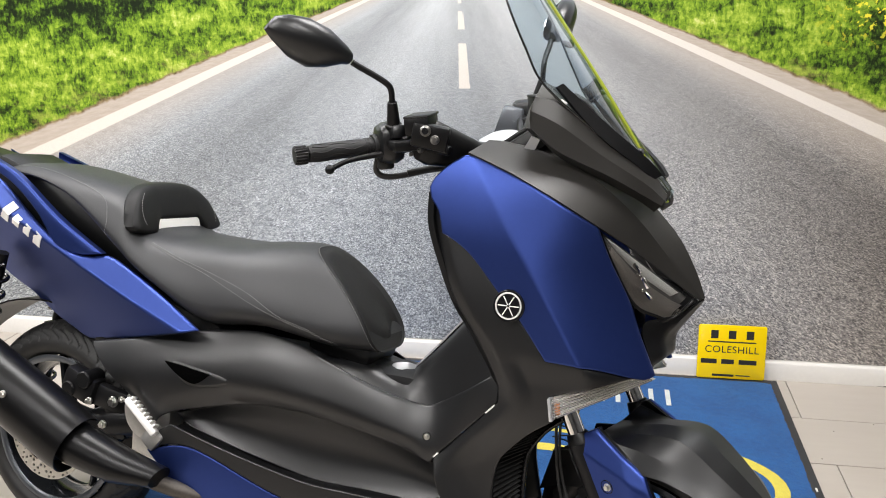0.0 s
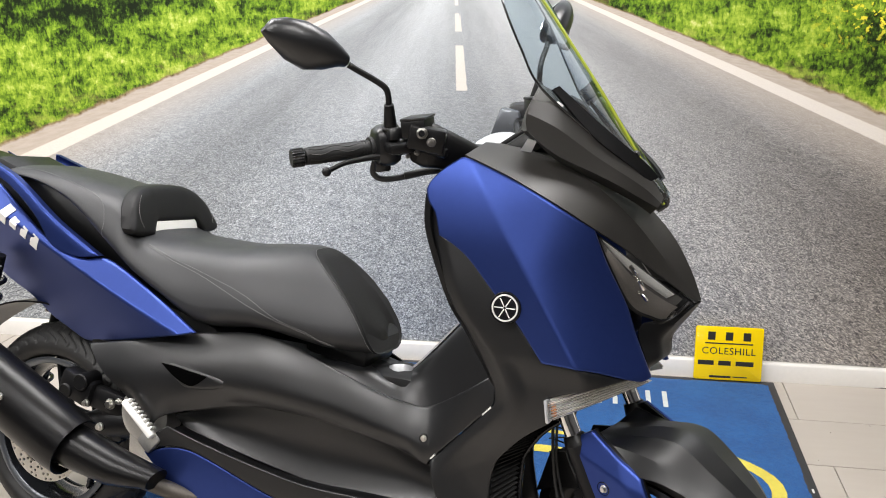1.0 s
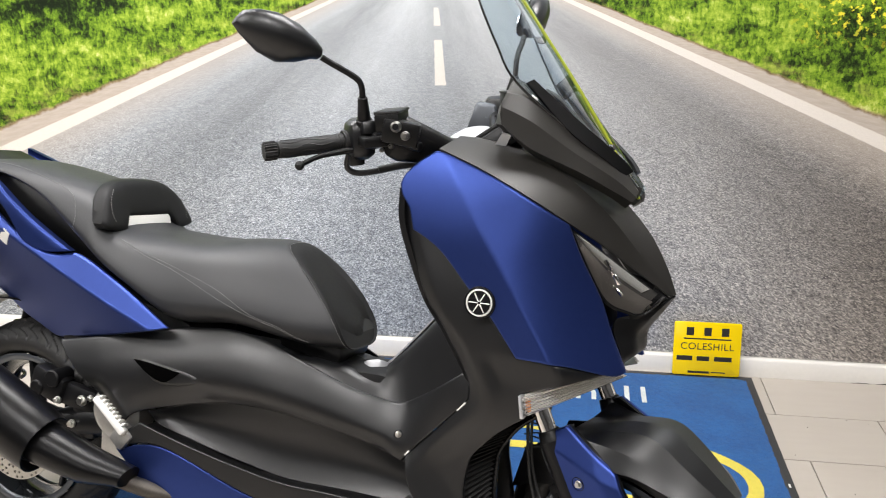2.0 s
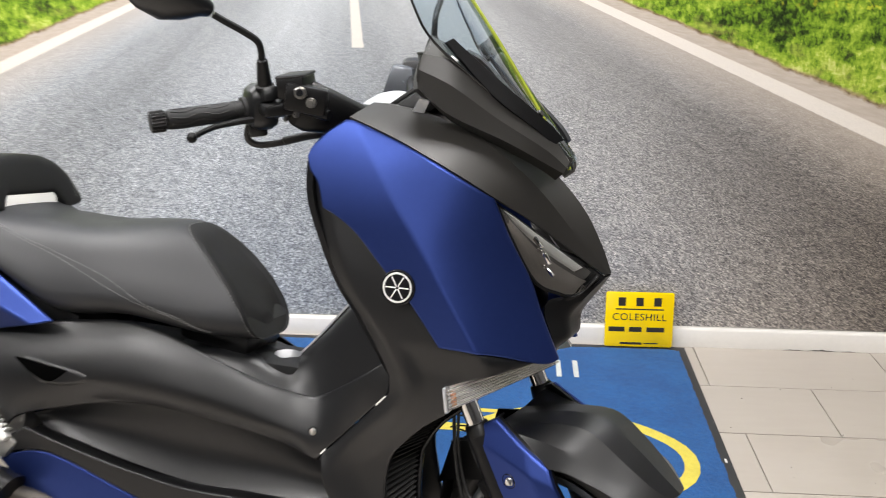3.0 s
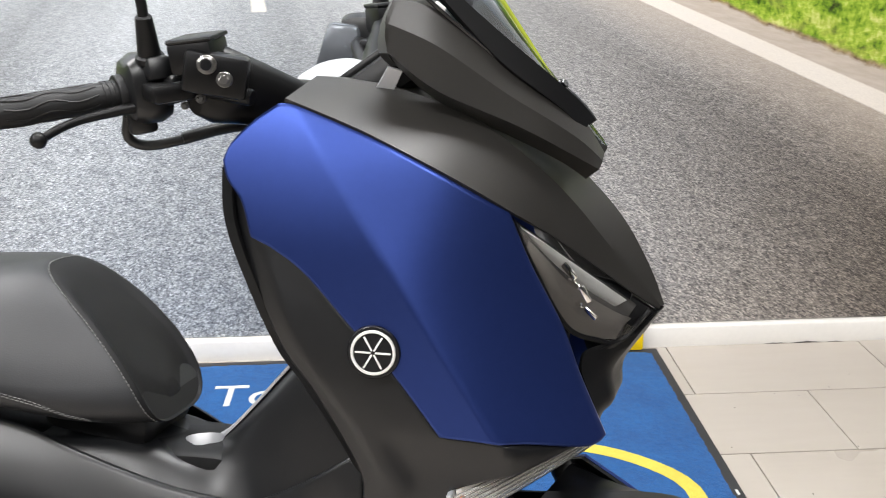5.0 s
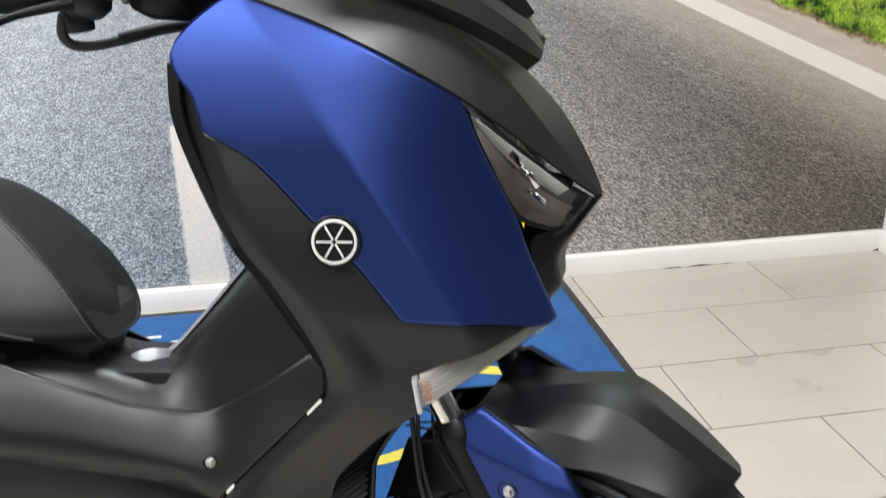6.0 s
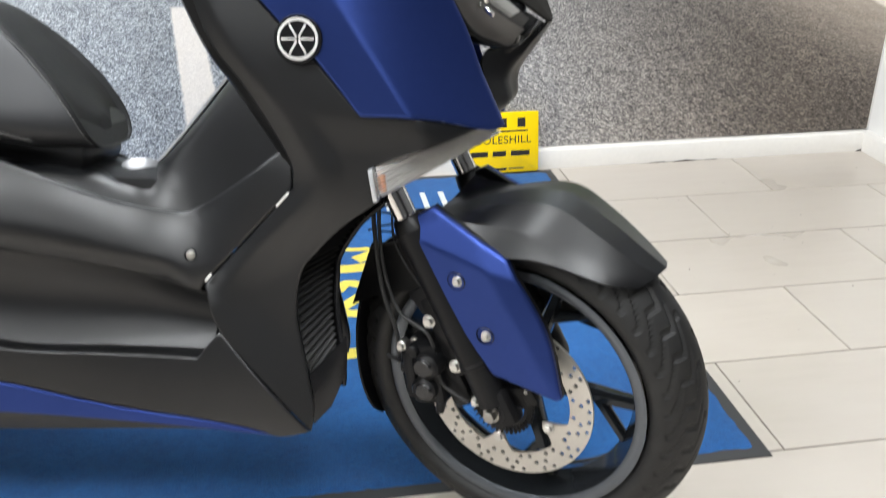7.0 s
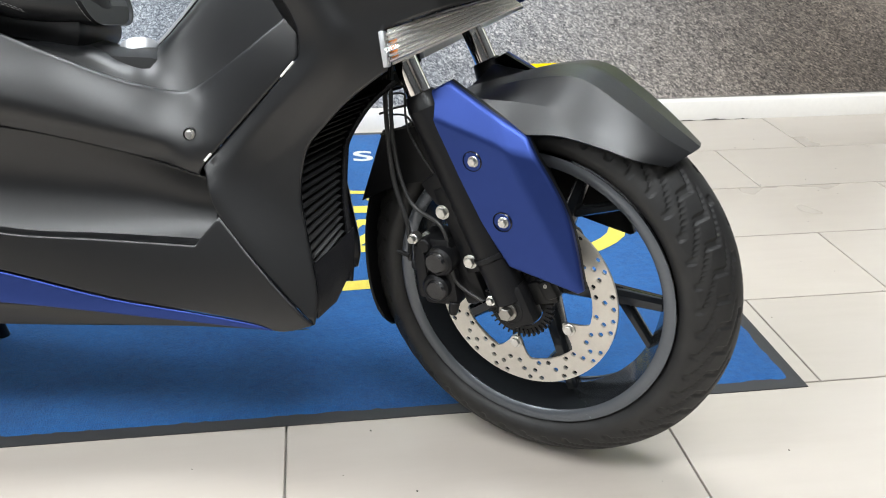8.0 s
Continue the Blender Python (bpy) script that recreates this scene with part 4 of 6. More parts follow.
both("leg_shield", skin(leg_shield, shield_out, 0.009, 0.006, 0.004, 0.003, [((-0.425, 0.400), (-0.285, 0.215))]), BLACK, scooter, "matt black leg shield side panel")
# inner side of the shield that faces the rider
inner = sheet([[(-0.466, -0.172, 0.975), (-0.463, -0.176, 0.912), (-0.435, -0.178, 0.838), (-0.398, -0.178, 0.762), (-0.363, -0.178, 0.719), (-0.322, -0.176, 0.655), (-0.296, -0.172, 0.600)],
               [(-0.484, -0.150, 0.975), (-0.481, -0.150, 0.912), (-0.455, -0.150, 0.838), (-0.420, -0.150, 0.762), (-0.384, -0.150, 0.712), (-0.342, -0.15, 0.65), (-0.31, -0.15, 0.60)],
               [(-0.46, 0.0, 1.02), (-0.455, 0.0, 0.93), (-0.43, 0.0, 0.84), (-0.41, 0.0, 0.77), (-0.39, 0.0, 0.72), (-0.36, 0.0, 0.66), (-0.33, 0.0, 0.60)]], 26, 14, 0.005, flip=True)
both("inner_shield", inner, BLACK_DEEP, scooter, "black inner leg shield with storage box")

# round badge: chrome ring and plain rays on black
def badge(parent_name, at, normal, r):
    n = Vector(normal).normalized()
    q = n.to_track_quat("Z", "X").to_matrix().to_4x4()
    m = Matrix.Translation(at) @ q
    base = part(parent_name, moved(joined(rod((0, 0, -0.006), (0, 0, 0.0012), r * 1.2, r * 1.16, 40, 0.001)), m), BLACK_GLOSS, scooter, "round badge with chrome ring and rays")
    ringp = [Vector((a * math.cos(t), a * math.sin(t), h)) for a, h in ((r * 1.0, 0.0012), (r * 0.97, 0.003), (r * 0.88, 0.003), (r * 0.86, 0.0012)) for t in (2 * math.pi * k / 40 for k in range(40))]
    part("ring", moved((ringp, grid_faces(4, 40, True)), m), PEG, base)
    rays = []
    for k in range(6):
        a = radians(30 + 60 * k)
        rays.append(block((r * 0.70, r * 0.085, 0.002), 0.0006, Matrix.Translation((0.44 * r * math.cos(a), 0.44 * r * math.sin(a), 0.002)) @ Matrix.Rotation(a, 4, "Z")))
    part("rays", moved(joined(*rays), m), PEG, base)


badge("badge", (-0.286, -0.2145, 0.774), (0.02, -1, 0.02), 0.0262)
badge("badge", (-0.286, 0.2145, 0.774), (0.02, 1, 0.02), 0.0262)

# upper cowl: dark, folded, running from the bars to the nose
top_half = [
    [(-0.385, 0.0, 1.085), (-0.300, 0.0, 1.085), (-0.200, 0.0, 1.055), (-0.110, 0.0, 1.005), (-0.060, 0.0, 0.965), (-0.014, 0.0, 0.915), (0.022, 0.0, 0.855), (0.043, 0.0, 0.806)],
    [(-0.385, -0.118, 1.082), (-0.300, -0.115, 1.072), (-0.205, -0.106, 1.040), (-0.128, -0.085, 0.985), (-0.078, -0.062, 0.938), (-0.028, -0.038, 0.880), (0.012, -0.018, 0.835), (0.038, -0.007, 0.806)],
    [(x, -cowl_out(x, z) + 0.001, z + 0.003) for x, z in ((-0.401, 1.051), (-0.355, 1.0345), (-0.308, 1.016), (-0.247, 0.987), (-0.197, 0.960), (-0.148, 0.930))] + [(-0.105, -0.100, 0.903), (-0.058, -0.064, 0.868), (0.000, -0.030, 0.826), (0.036, -0.009, 0.802)],
]
top = [[(x, -y, z) for x, y, z in r] for r in reversed(top_half[1:])] + top_half
part("upper_cowl", sheet(top, 40, 25, 0.005, smooth=False), BROWN_BLACK, scooter, "dark matt upper front cowl with folded ridges", 13)
# chin under the lamps
chin_half = [
    [(0.043, 0.0, 0.803), (0.020, 0.0, 0.768), (-0.004, 0.0, 0.730), (-0.006, 0.0, 0.694), (-0.034, 0.0, 0.672)],
    [(0.034, -0.013, 0.797), (0.006, -0.028, 0.764), (-0.022, -0.045, 0.725), (-0.016, -0.050, 0.690), (-0.040, -0.055, 0.668)],
    [(-0.024, -0.043, 0.757), (-0.052, -0.068, 0.758), (-0.058, -0.080, 0.735), (-0.044, -0.083, 0.700), (-0.030, -0.080, 0.664)],
]
chin = [[(x, -y, z) for x, y, z in r] for r in reversed(chin_half[1:])] + chin_half
part("chin", sheet(chin, 20, 17, 0.005, smooth=False), BLACK_DEEP, scooter, "black plastic chin under the headlamps")

# headlamps: clear lens over a dark housing with bright modules
lens_top = [(-0.146, -0.132, 0.923), (-0.105, -0.103, 0.895), (-0.058, -0.067, 0.860), (0.000, -0.033, 0.818), (0.022, -0.020, 0.802)]
lens_low = [(-0.146, -0.132, 0.921), (-0.122, -0.114, 0.866), (-0.080, -0.086, 0.790), (-0.040, -0.058, 0.768), (-0.012, -0.038, 0.764)]
mid_rail = [tuple(Vector(a).lerp(Vector(b), 0.5) + Vector((0.003, -0.004, 0.001))) for a, b in zip(lens_top, lens_low)]
for sgn in (1, -1):
    put = (lambda me: me) if sgn == 1 else mirrored
    lens = part("headlamp", put(sheet([lens_top, mid_rail, lens_low], 24, 9, 0.0)), LENS, scooter, "slanted clear headlamp with dark inside")
    back = Vector((-0.014, 0.014, 0.003))
    part("housing", put(sheet([[Vector(p) + back * (0.2 if k in (0,) else 1) for k, p in enumerate(r)] for r in (lens_top, mid_rail, lens_low)], 20, 8, 0.003)), LAMP_BODY, lens, "dark lamp housing")
    upper = [[tuple(Vector(p) + Vector((-0.006, 0.007, -0.004))) for p in lens_top[:4]], [tuple(Vector(p).lerp(Vector(q), 0.20) + Vector((-0.008, 0.009, 0))) for p, q in zip(lens_top[:4], lens_low[:4])],
             [tuple(Vector(p).lerp(Vector(q), 0.30) + Vector((-0.013, 0.014, 0))) for p, q in zip(lens_top[:4], lens_low[:4])]]
    # near-white colour stands in for the reflections along the strip
    part("light_strip", put(sheet(upper, 18, 7, 0.002, smooth=False)), LAMP_STRIP, lens, "faceted light strip with its gleam painted white")
    lower = [[tuple(Vector(p).lerp(Vector(q), k) + Vector((-0.006 - 0.5 * deep, 0.006 + 0.5 * deep, 0))) for p, q in zip(lens_top, lens_low)] for k, deep in ((0.34, 0.006), (0.62, 0.008), (0.98, 0.0))]
    part("inner_bezel", put(sheet(lower, 18, 9, 0.002)), LAMP_INNER, lens, "smoky inner bezel")
    for dx, dz, w, turn in ((-0.076, 0.856, 0.024, 20), (-0.070, 0.842, 0.022, -15), (-0.056, 0.832, 0.022, 35), (-0.062, 0.818, 0.018, -30), (-0.048, 0.810, 0.018, 10)):
        m = pose(dx - 0.003, -0.080 - dx * 0.6 - 0.052 + 0.004, dz, 12, 25 + turn, -38 + turn)
        part("module", put(block((w, 0.004, w * 0.34), 0.0012, m)), CHROME, lens, "bright lamp module")
    part("bezel", put(tube([Vector(lens_low[0]), Vector(lens_low[1]), Vector(lens_low[2]), Vector(lens_low[3]), Vector(lens_low[4]), Vector(lens_top[4])], 0.0035, 6)), BLACK_DEEP, lens)

part("nose_core", joined(block((0.046, 0.012, 0.036), 0.004, pose(0.006, 0, 0.793, 0, 30, 0)), block((0.085, 0.024, 0.075), 0.008, pose(-0.045, 0, 0.800, 0, 12, 0)), block((0.060, 0.110, 0.090), 0.012, pose(-0.108, 0, 0.764))), BLACK_DEEP, scooter, "black core behind the lamps")

# indicators: ribbed lens bars under the cowl
for sgn in (1, -1):
    put = (lambda me: me) if sgn == 1 else mirrored
    a, b = [(-0.194, -0.206, 0.610), (-0.125, -0.158, 0.635), (-0.056, -0.098, 0.657)], [(-0.187, -0.202, 0.568), (-0.112, -0.145, 0.605), (-0.032, -0.076, 0.645)]
    ribs = []
    for i in range(9):
        t = i / 8
        ribs.append([tuple(Vector(p).lerp(Vector(q), t) + Vector((0.0, -0.0035 * (i % 2) - 0.006 * math.sin(t * math.pi), 0))) for p, q in zip(a, b)])
    ind = part("indicator", put(sheet(ribs, 26, 17, 0.0, smooth=False)), LENS, scooter, "clear ribbed indicator lens with amber bulb")
    part("reflector", put(sheet([[tuple(Vector(p) + Vector((0.004, 0.014, 0.001))) for p in a], [tuple(Vector(p) + Vector((0.004, 0.018, 0.001))) for p in b]], 20, 5, 0.002)), PEG, ind)
    for k in range(6):
        line = [Vector(p).lerp(Vector(q), 0.12 + 0.15 * k) + Vector((0.002, 0.004, 0)) for p, q in zip(a, b)]
        part("rib", put(tube(line, 0.0022, 6, 24)), RIBBED, ind)
    part("bulb", put(rod((-0.184, -0.190, 0.602), (-0.181, -0.188, 0.578), 0.0055, sides=12, bevel=0.002)), AMBER, ind, "amber bulb")
    part("end_cap", put(block((0.007, 0.024, 0.044), 0.002, pose(-0.1925, -0.1945, 0.588, 0, -10, 0))), SILVER, ind)

# radiator opening between the shields
duct_a = [(-0.286, -0.172, 0.240), (-0.290, -0.172, 0.288), (-0.299, -0.172, 0.345), (-0.305, -0.172, 0.402), (-0.296, -0.171, 0.455), (-0.274, -0.170, 0.487), (-0.238, -0.168, 0.524), (-0.192, -0.165, 0.558)]
duct_b = [(-0.248, -0.120, 0.270), (-0.247, -0.120, 0.300), (-0.252, -0.120, 0.350), (-0.256, -0.120, 0.395), (-0.255, -0.120, 0.440), (-0.251, -0.118, 0.470), (-0.223, -0.112, 0.516), (-0.190, -0.106, 0.545)]
duct_in = [tuple(Vector(p).lerp(Vector(q), 0.5) + Vector((-0.045, 0.006, 0))) for p, q in zip(duct_a, duct_b)]
part("radiator_duct", sheet([duct_a, duct_in, duct_b], 30, 9, 0.003), SLOT, scooter, "black radiator duct")
A, Bq = spline(duct_a, 90), spline(duct_b, 90)
for i in range(6, 74, 3):
    p, q = A[i] + Vector((-0.007, 0.004, 0.0)), Bq[min(89, i + 9)] + Vector((-0.008, -0.003, 0.0))
    ring = lambda c: [c + Vector((-0.006, 0, 0.003)), c + Vector((0.003, 0, 0.0006)), c + Vector((0.003, 0, -0.0014)), c + Vector((-0.006, 0, 0.001))]
    part("duct_slat", loft([ring(p), ring(q)]), BLACK_DEEP, scooter)
plate_rails = [[(-0.284, -0.166, 0.226), (-0.287, -0.168, 0.262), (-0.291, -0.168, 0.300)], [(-0.262, -0.146, 0.246), (-0.263, -0.146, 0.284), (-0.266, -0.146, 0.322)], [(-0.243, -0.122, 0.292), (-0.242, -0.120, 0.318), (-0.243, -0.119, 0.346)]]
part("duct_plate", sheet(plate_rails, 8, 7, 0.003, smooth=False), BLACK_GLOSS, scooter, "glossy black plate at the foot of the radiator duct")
part("duct_rim", tube(duct_b, 0.0042, 8, 50), BLACK_GLOSS, scooter)
part("radiator", block((0.03, 0.20, 0.20), 0.004, pose(-0.345, 0, 0.36, 0, -8, 0)), SLOT, scooter, "black radiator core")
part("steering_shroud", joined(rod((-0.225, 0, 0.52), (-0.33, 0, 0.83), 0.045, 0.06, 24, 0.004), block((0.08, 0.20, 0.03), 0.01, pose(-0.185, 0, 0.645, 0, -26, 0))), BLACK_DEEP, scooter)

# screen and its mount
mount_half = [
    [(-0.285, -0.115, 1.200), (-0.240, -0.098, 1.176), (-0.165, -0.060, 1.105), (-0.090, -0.030, 1.050), (-0.050, -0.010, 1.004)],
    [(-0.283, -0.163, 1.166), (-0.228, -0.143, 1.153), (-0.155, -0.100, 1.090), (-0.078, -0.050, 1.042), (-0.044, -0.030, 0.998)],
    [(-0.290, -0.170, 1.140), (-0.232, -0.155, 1.115), (-0.155, -0.114, 1.062), (-0.078, -0.068, 1.015), (-0.046, -0.045, 0.988)],
    [(-0.288, -0.166, 1.108), (-0.233, -0.150, 1.066), (-0.147, -0.110, 1.028), (-0.085, -0.076, 0.996), (-0.050, -0.054, 0.978)],
    [(-0.286, -0.125, 1.094), (-0.238, -0.112, 1.054), (-0.150, -0.085, 1.012), (-0.095, -0.060, 0.985), (-0.065, -0.040, 0.965)],
]
back_face = sheet([[mount_half[k][0] for k in range(5)], [(-0.292, -0.09, 1.185), (-0.300, -0.13, 1.155), (-0.305, -0.14, 1.130), (-0.305, -0.14, 1.108), (-0.296, -0.11, 1.094)]], 9, 3, 0.004, smooth=False)
both("screen_mount_end", back_face, BROWN_BLACK, scooter)
both("screen_mount", sheet(mount_half, 26, 17, 0.006, smooth=False), BROWN_BLACK, scooter, "dark moulded mount under the windscreen", 16)
screen_c = [(-0.050, 0.0, 0.985), (-0.110, 0.0, 1.080), (-0.190, 0.0, 1.195), (-0.270, 0.0, 1.300), (-0.345, 0.0, 1.395), (-0.400, 0.0, 1.445)]
screen_r = [(-0.062, -0.050, 1.010), (-0.160, -0.112, 1.098), (-0.264, -0.168, 1.186), (-0.308, -0.172, 1.255), (-0.358, -0.165, 1.350), (-0.405, -0.100, 1.438)]
screen_m = [tuple((Vector(a) * 0.52 + Vector(b) * 0.48) + Vector((0.016, 0, 0.010))) for a, b in zip(screen_c, screen_r)]
glass_rails = [screen_r, screen_m, screen_c, [(x, -y, z) for x, y, z in screen_m], [(x, -y, z) for x, y, z in screen_r]]
screen = part("windscreen", sheet(glass_rails, 28, 21, 0.0), SCREEN, scooter, "lightly smoked clear windscreen with a painted lime gleam")
screen.visible_shadow = False
left_rim = [(x, -y, z) for x, y, z in screen_r]
crest = [(x + 0.001, y + 0.012, z) for x, y, z in screen_c]
part("edge", tube(left_rim, 0.0022, 6, 40), BLACK_GLOSS, screen, "dark polished edge")
part("edge", tube(screen_r, 0.0024, 6, 40), BLACK_GLOSS, screen, "dark polished edge")
# lime tubes paint the glow of light refracted in the screen
part("crest", tube(crest, 0.0032, 8, 40), SCREEN_GLEAM, screen, "lime green gleam along the crest")
part("edge", tube([screen_r[-1], screen_c[-1], left_rim[-1]], 0.003, 6, 20), SCREEN_GLEAM, screen)
trim_r = sheet([[(-0.252, -0.146, 1.186), (-0.172, -0.108, 1.100), (-0.100, -0.062, 1.046), (-0.078, -0.046, 1.024)],
                [(-0.243, -0.136, 1.193), (-0.156, -0.090, 1.118), (-0.084, -0.046, 1.060), (-0.062, -0.028, 1.036)]], 20, 5, 0.008)
both("screen_trim", trim_r, BLACK_DEEP, scooter, "black strip screwed along the windscreen foot")
bolt((-0.098, -0.058, 1.078), (0.75, -0.5, 0.45), 0.006, BLACK_GLOSS, scooter, "screen_screw", 0.003)
both("mount_stay", sheet([[(-0.296, -0.128, 1.094), (-0.312, -0.118, 1.070), (-0.328, -0.106, 1.050)], [(-0.280, -0.122, 1.090), (-0.294, -0.112, 1.064), (-0.310, -0.100, 1.044)]], 10, 3, 0.004), SILVER, scooter, "silver stay under the screen mount")
both("screen_clip", block((0.014, 0.004, 0.005), 0.0015, pose(-0.232, -0.148, 1.160, 0, 35, 20)), PEG, scooter, "bright screen clip")
part("dashboard", joined(block((0.12, 0.22, 0.05), 0.015, pose(-0.315, 0, 1.075, 0, -35, 0)), block((0.10, 0.17, 0.012), 0.004, pose(-0.336, 0, 1.098, 0, -35, 0))), BLACK_DEEP, scooter, "black instrument panel behind the screen")

# -- centre tunnel --
tunnel = sheet([
    [(-0.80, 0.0, 0.585), (-0.70, 0.0, 0.590), (-0.62, 0.0, 0.580), (-0.592, 0.0, 0.564), (-0.552, 0.0, 0.582), (-0.512, 0.0, 0.622), (-0.462, 0.0, 0.680), (-0.38, 0.0, 0.775)],
    [(-0.80, -0.055, 0.582), (-0.70, -0.05, 0.586), (-0.62, -0.048, 0.576), (-0.588, -0.046, 0.560), (-0.548, -0.046, 0.576), (-0.508, -0.046, 0.614), (-0.458, -0.048, 0.670), (-0.378, -0.054, 0.765)],
    [(-0.80, -0.10, 0.575), (-0.70, -0.095, 0.578), (-0.62, -0.090, 0.570), (-0.570, -0.088, 0.556), (-0.535, -0.086, 0.560), (-0.495, -0.084, 0.594), (-0.448, -0.086, 0.650), (-0.372, -0.094, 0.742)],
    [(-0.80, -0.120, 0.530), (-0.69, -0.122, 0.530), (-0.60, -0.126, 0.528), (-0.53, -0.122, 0.518), (-0.480, -0.120, 0.513), (-0.440, -0.126, 0.532), (-0.37, -0.140, 0.580), (-0.318, -0.150, 0.624)]], 44, 22, 0.005)
both("tunnel_cover", tunnel, BLACK, scooter, "matt black centre tunnel cover")
part("tunnel_strip", sheet([[(-0.585, y, 0.563), (-0.552, y, 0.582 - 0.1 * abs(y)), (-0.512, y, 0.623 - 0.1 * abs(y)), (-0.462, y, 0.681 - 0.1 * abs(y)), (-0.40, y, 0.754 - 0.1 * abs(y))] for y in (-0.026, 0.006, 0.040)], 20, 5, 0.004), SILVER, scooter, "silver strip along the tunnel")
part("seat_catch", moved(joined(lathe([(0.002, -0.028), (0.014, -0.026), (0.024, -0.016), (0.028, 0.002), (0.027, 0.016), (0.002, 0.020)], 28)), pose(-0.573, -0.034, 0.566, 60, 0, 25)), SILVER, scooter, "round silver catch before the seat")
part("seat_hinge", block((0.16, 0.17, 0.05), 0.02, pose(-0.715, 0, 0.606, 0, 8, 0)), BLACK_DEEP, scooter)

# -- side fairings --
FLANK = curve([-2.0, -1.6, -1.2, -0.9, -0.5, -0.3], [0.105, 0.138, 0.186, 0.190, 0.167, 0.178])


def side_out(x, z):
    return FLANK(x)


UPPER_TOP = curve(*([-1.36, -1.2, -1.015, -0.93, -0.842, -0.76, -0.654, -0.548, -0.474, -0.443, -0.324], [0.545, 0.575, 0.605, 0.618, 0.622, 0.606, 0.573, 0.532, 0.521, 0.528, 0.612]))
UPPER_LOW = curve(*([-1.205, -1.112, -1.082, -0.95, -0.86, -0.698, -0.552, -0.439], [0.457, 0.394, 0.419, 0.462, 0.478, 0.474, 0.447, 0.416]))


flank_fold = facet((-1.00, 0.527), (-0.47, 0.462))


def upper_out(x, z):
    """The flank rolls over to the seat at its top and tucks in at its foot."""
    q = min(1.0, max(0.0, 1 - (UPPER_TOP(x) + 0.012 - z) / 0.122))
    q2 = min(1.0, max(0.0, 1 - (z - UPPER_LOW(x)) / 0.05))
    k = 0.675 - 0.325 * math.tanh((x + 0.44) / 0.06)
    under = soft_max(0.0, -flank_fold(x, z), 0.004) * ease((x + 1.02) / 0.14) * ease((-0.46 - x) / 0.05)
    return side_out(x, z) + 0.008 - 0.05 * k * q * q - 0.012 * q2 * q2 - 0.30 * min(under, 0.04)


upper_side = [(-1.354, 0.539), (-1.223, 0.567), (-1.041, 0.609), (-0.957, 0.623), (-0.870, 0.630), (-0.786, 0.618), (-0.712, 0.591), (-0.638, 0.564), (-0.566, 0.540), (-0.490, 0.528), (-0.454, 0.538), (-0.386, 0.581), (-0.324, 0.626),
              (-0.308, 0.612), (-0.306, 0.578), (-0.330, 0.550), (-0.432, 0.442), (-0.448, 0.418), (-0.520, 0.435), (-0.650, 0.462), (-0.757, 0.477), (-0.867, 0.473), (-1.013, 0.442), (-1.089, 0.416),
              (-1.120, 0.390), (-1.215, 0.453)]
both("side_fairing", skin(upper_side, upper_out, 0.010, 0.005, 0.004, 0.004, [((-0.93, 0.5184), (-0.50, 0.4657))]), BLACK, scooter, "matt black upper side fairing")


STEP_LOW = curve([-1.06, -0.95, -0.82, -0.71, -0.44], [0.398, 0.372, 0.345, 0.326, 0.318])


def step_out(x, z):
    """Hollowed flank above the footboard."""
    top_z, low_z = UPPER_LOW(x), STEP_LOW(x)
    q = (top_z + 0.01 - z) / max(0.03, top_z + 0.02 - low_z)
    return side_out(x, z) - 0.014 - 0.030 * math.sin(min(1.0, max(0.0, q)) * 2.9)


step_side = [(-1.082, 0.414), (-0.950, 0.457), (-0.860, 0.473), (-0.780, 0.475), (-0.698, 0.469), (-0.645, 0.461), (-0.552, 0.442), (-0.441, 0.411), (-0.436, 0.345), (-0.448, 0.318), (-0.595, 0.322), (-0.710, 0.326), (-0.820, 0.345), (-0.950, 0.372), (-1.060, 0.398)]
both("foot_well", skin(step_side, step_out, 0.010, 0.005, 0.003, 0.003), BLACK, scooter, "matt black hollow foot well panel")


def low_out(x, z):
    return side_out(x, z) + 0.012 - 0.10 * soft_max(0.0, 0.30 - z, 0.03) - 0.25 * soft_max(0.0, 0.225 - z, 0.01)


low_side = [(-0.436, 0.342), (-0.452, 0.322), (-0.595, 0.326), (-0.710, 0.330), (-0.820, 0.349), (-0.950, 0.376), (-1.060, 0.402), (-1.105, 0.372), (-1.120, 0.336), (-1.000, 0.360), (-0.793, 0.294), (-0.713, 0.276),
            (-0.561, 0.241), (-0.381, 0.218), (-0.335, 0.206), (-0.289, 0.219), (-0.352, 0.288), (-0.416, 0.364)]
both("lower_fairing", skin(low_side, low_out, 0.012, 0.005, 0.003, 0.003), BLACK, scooter, "matt black lower side fairing")
ledge = [(-0.446, 0.331), (-0.590, 0.334), (-0.712, 0.336), (-0.830, 0.352), (-0.950, 0.380), (-1.050, 0.404)]
both("footboard", sheet([[(x, -side_out(x, z) + 0.042, z - 0.010) for x, z in ledge], [(x, -side_out(x, z) + 0.015, z - 0.006) for x, z in ledge], [(x, -side_out(x, z) - 0.004, z - 0.008) for x, z in ledge]], 24, 7, 0.005, flip=True), BLACK_DEEP, scooter, "black ribbed footboard edge")
blue_skirt = [(-1.125, 0.330), (-1.001, 0.356), (-0.793, 0.290), (-0.713, 0.272), (-0.561, 0.237), (-0.381, 0.215), (-0.345, 0.206), (-0.500, 0.211), (-0.715, 0.228), (-0.900, 0.236), (-1.020, 0.240)]
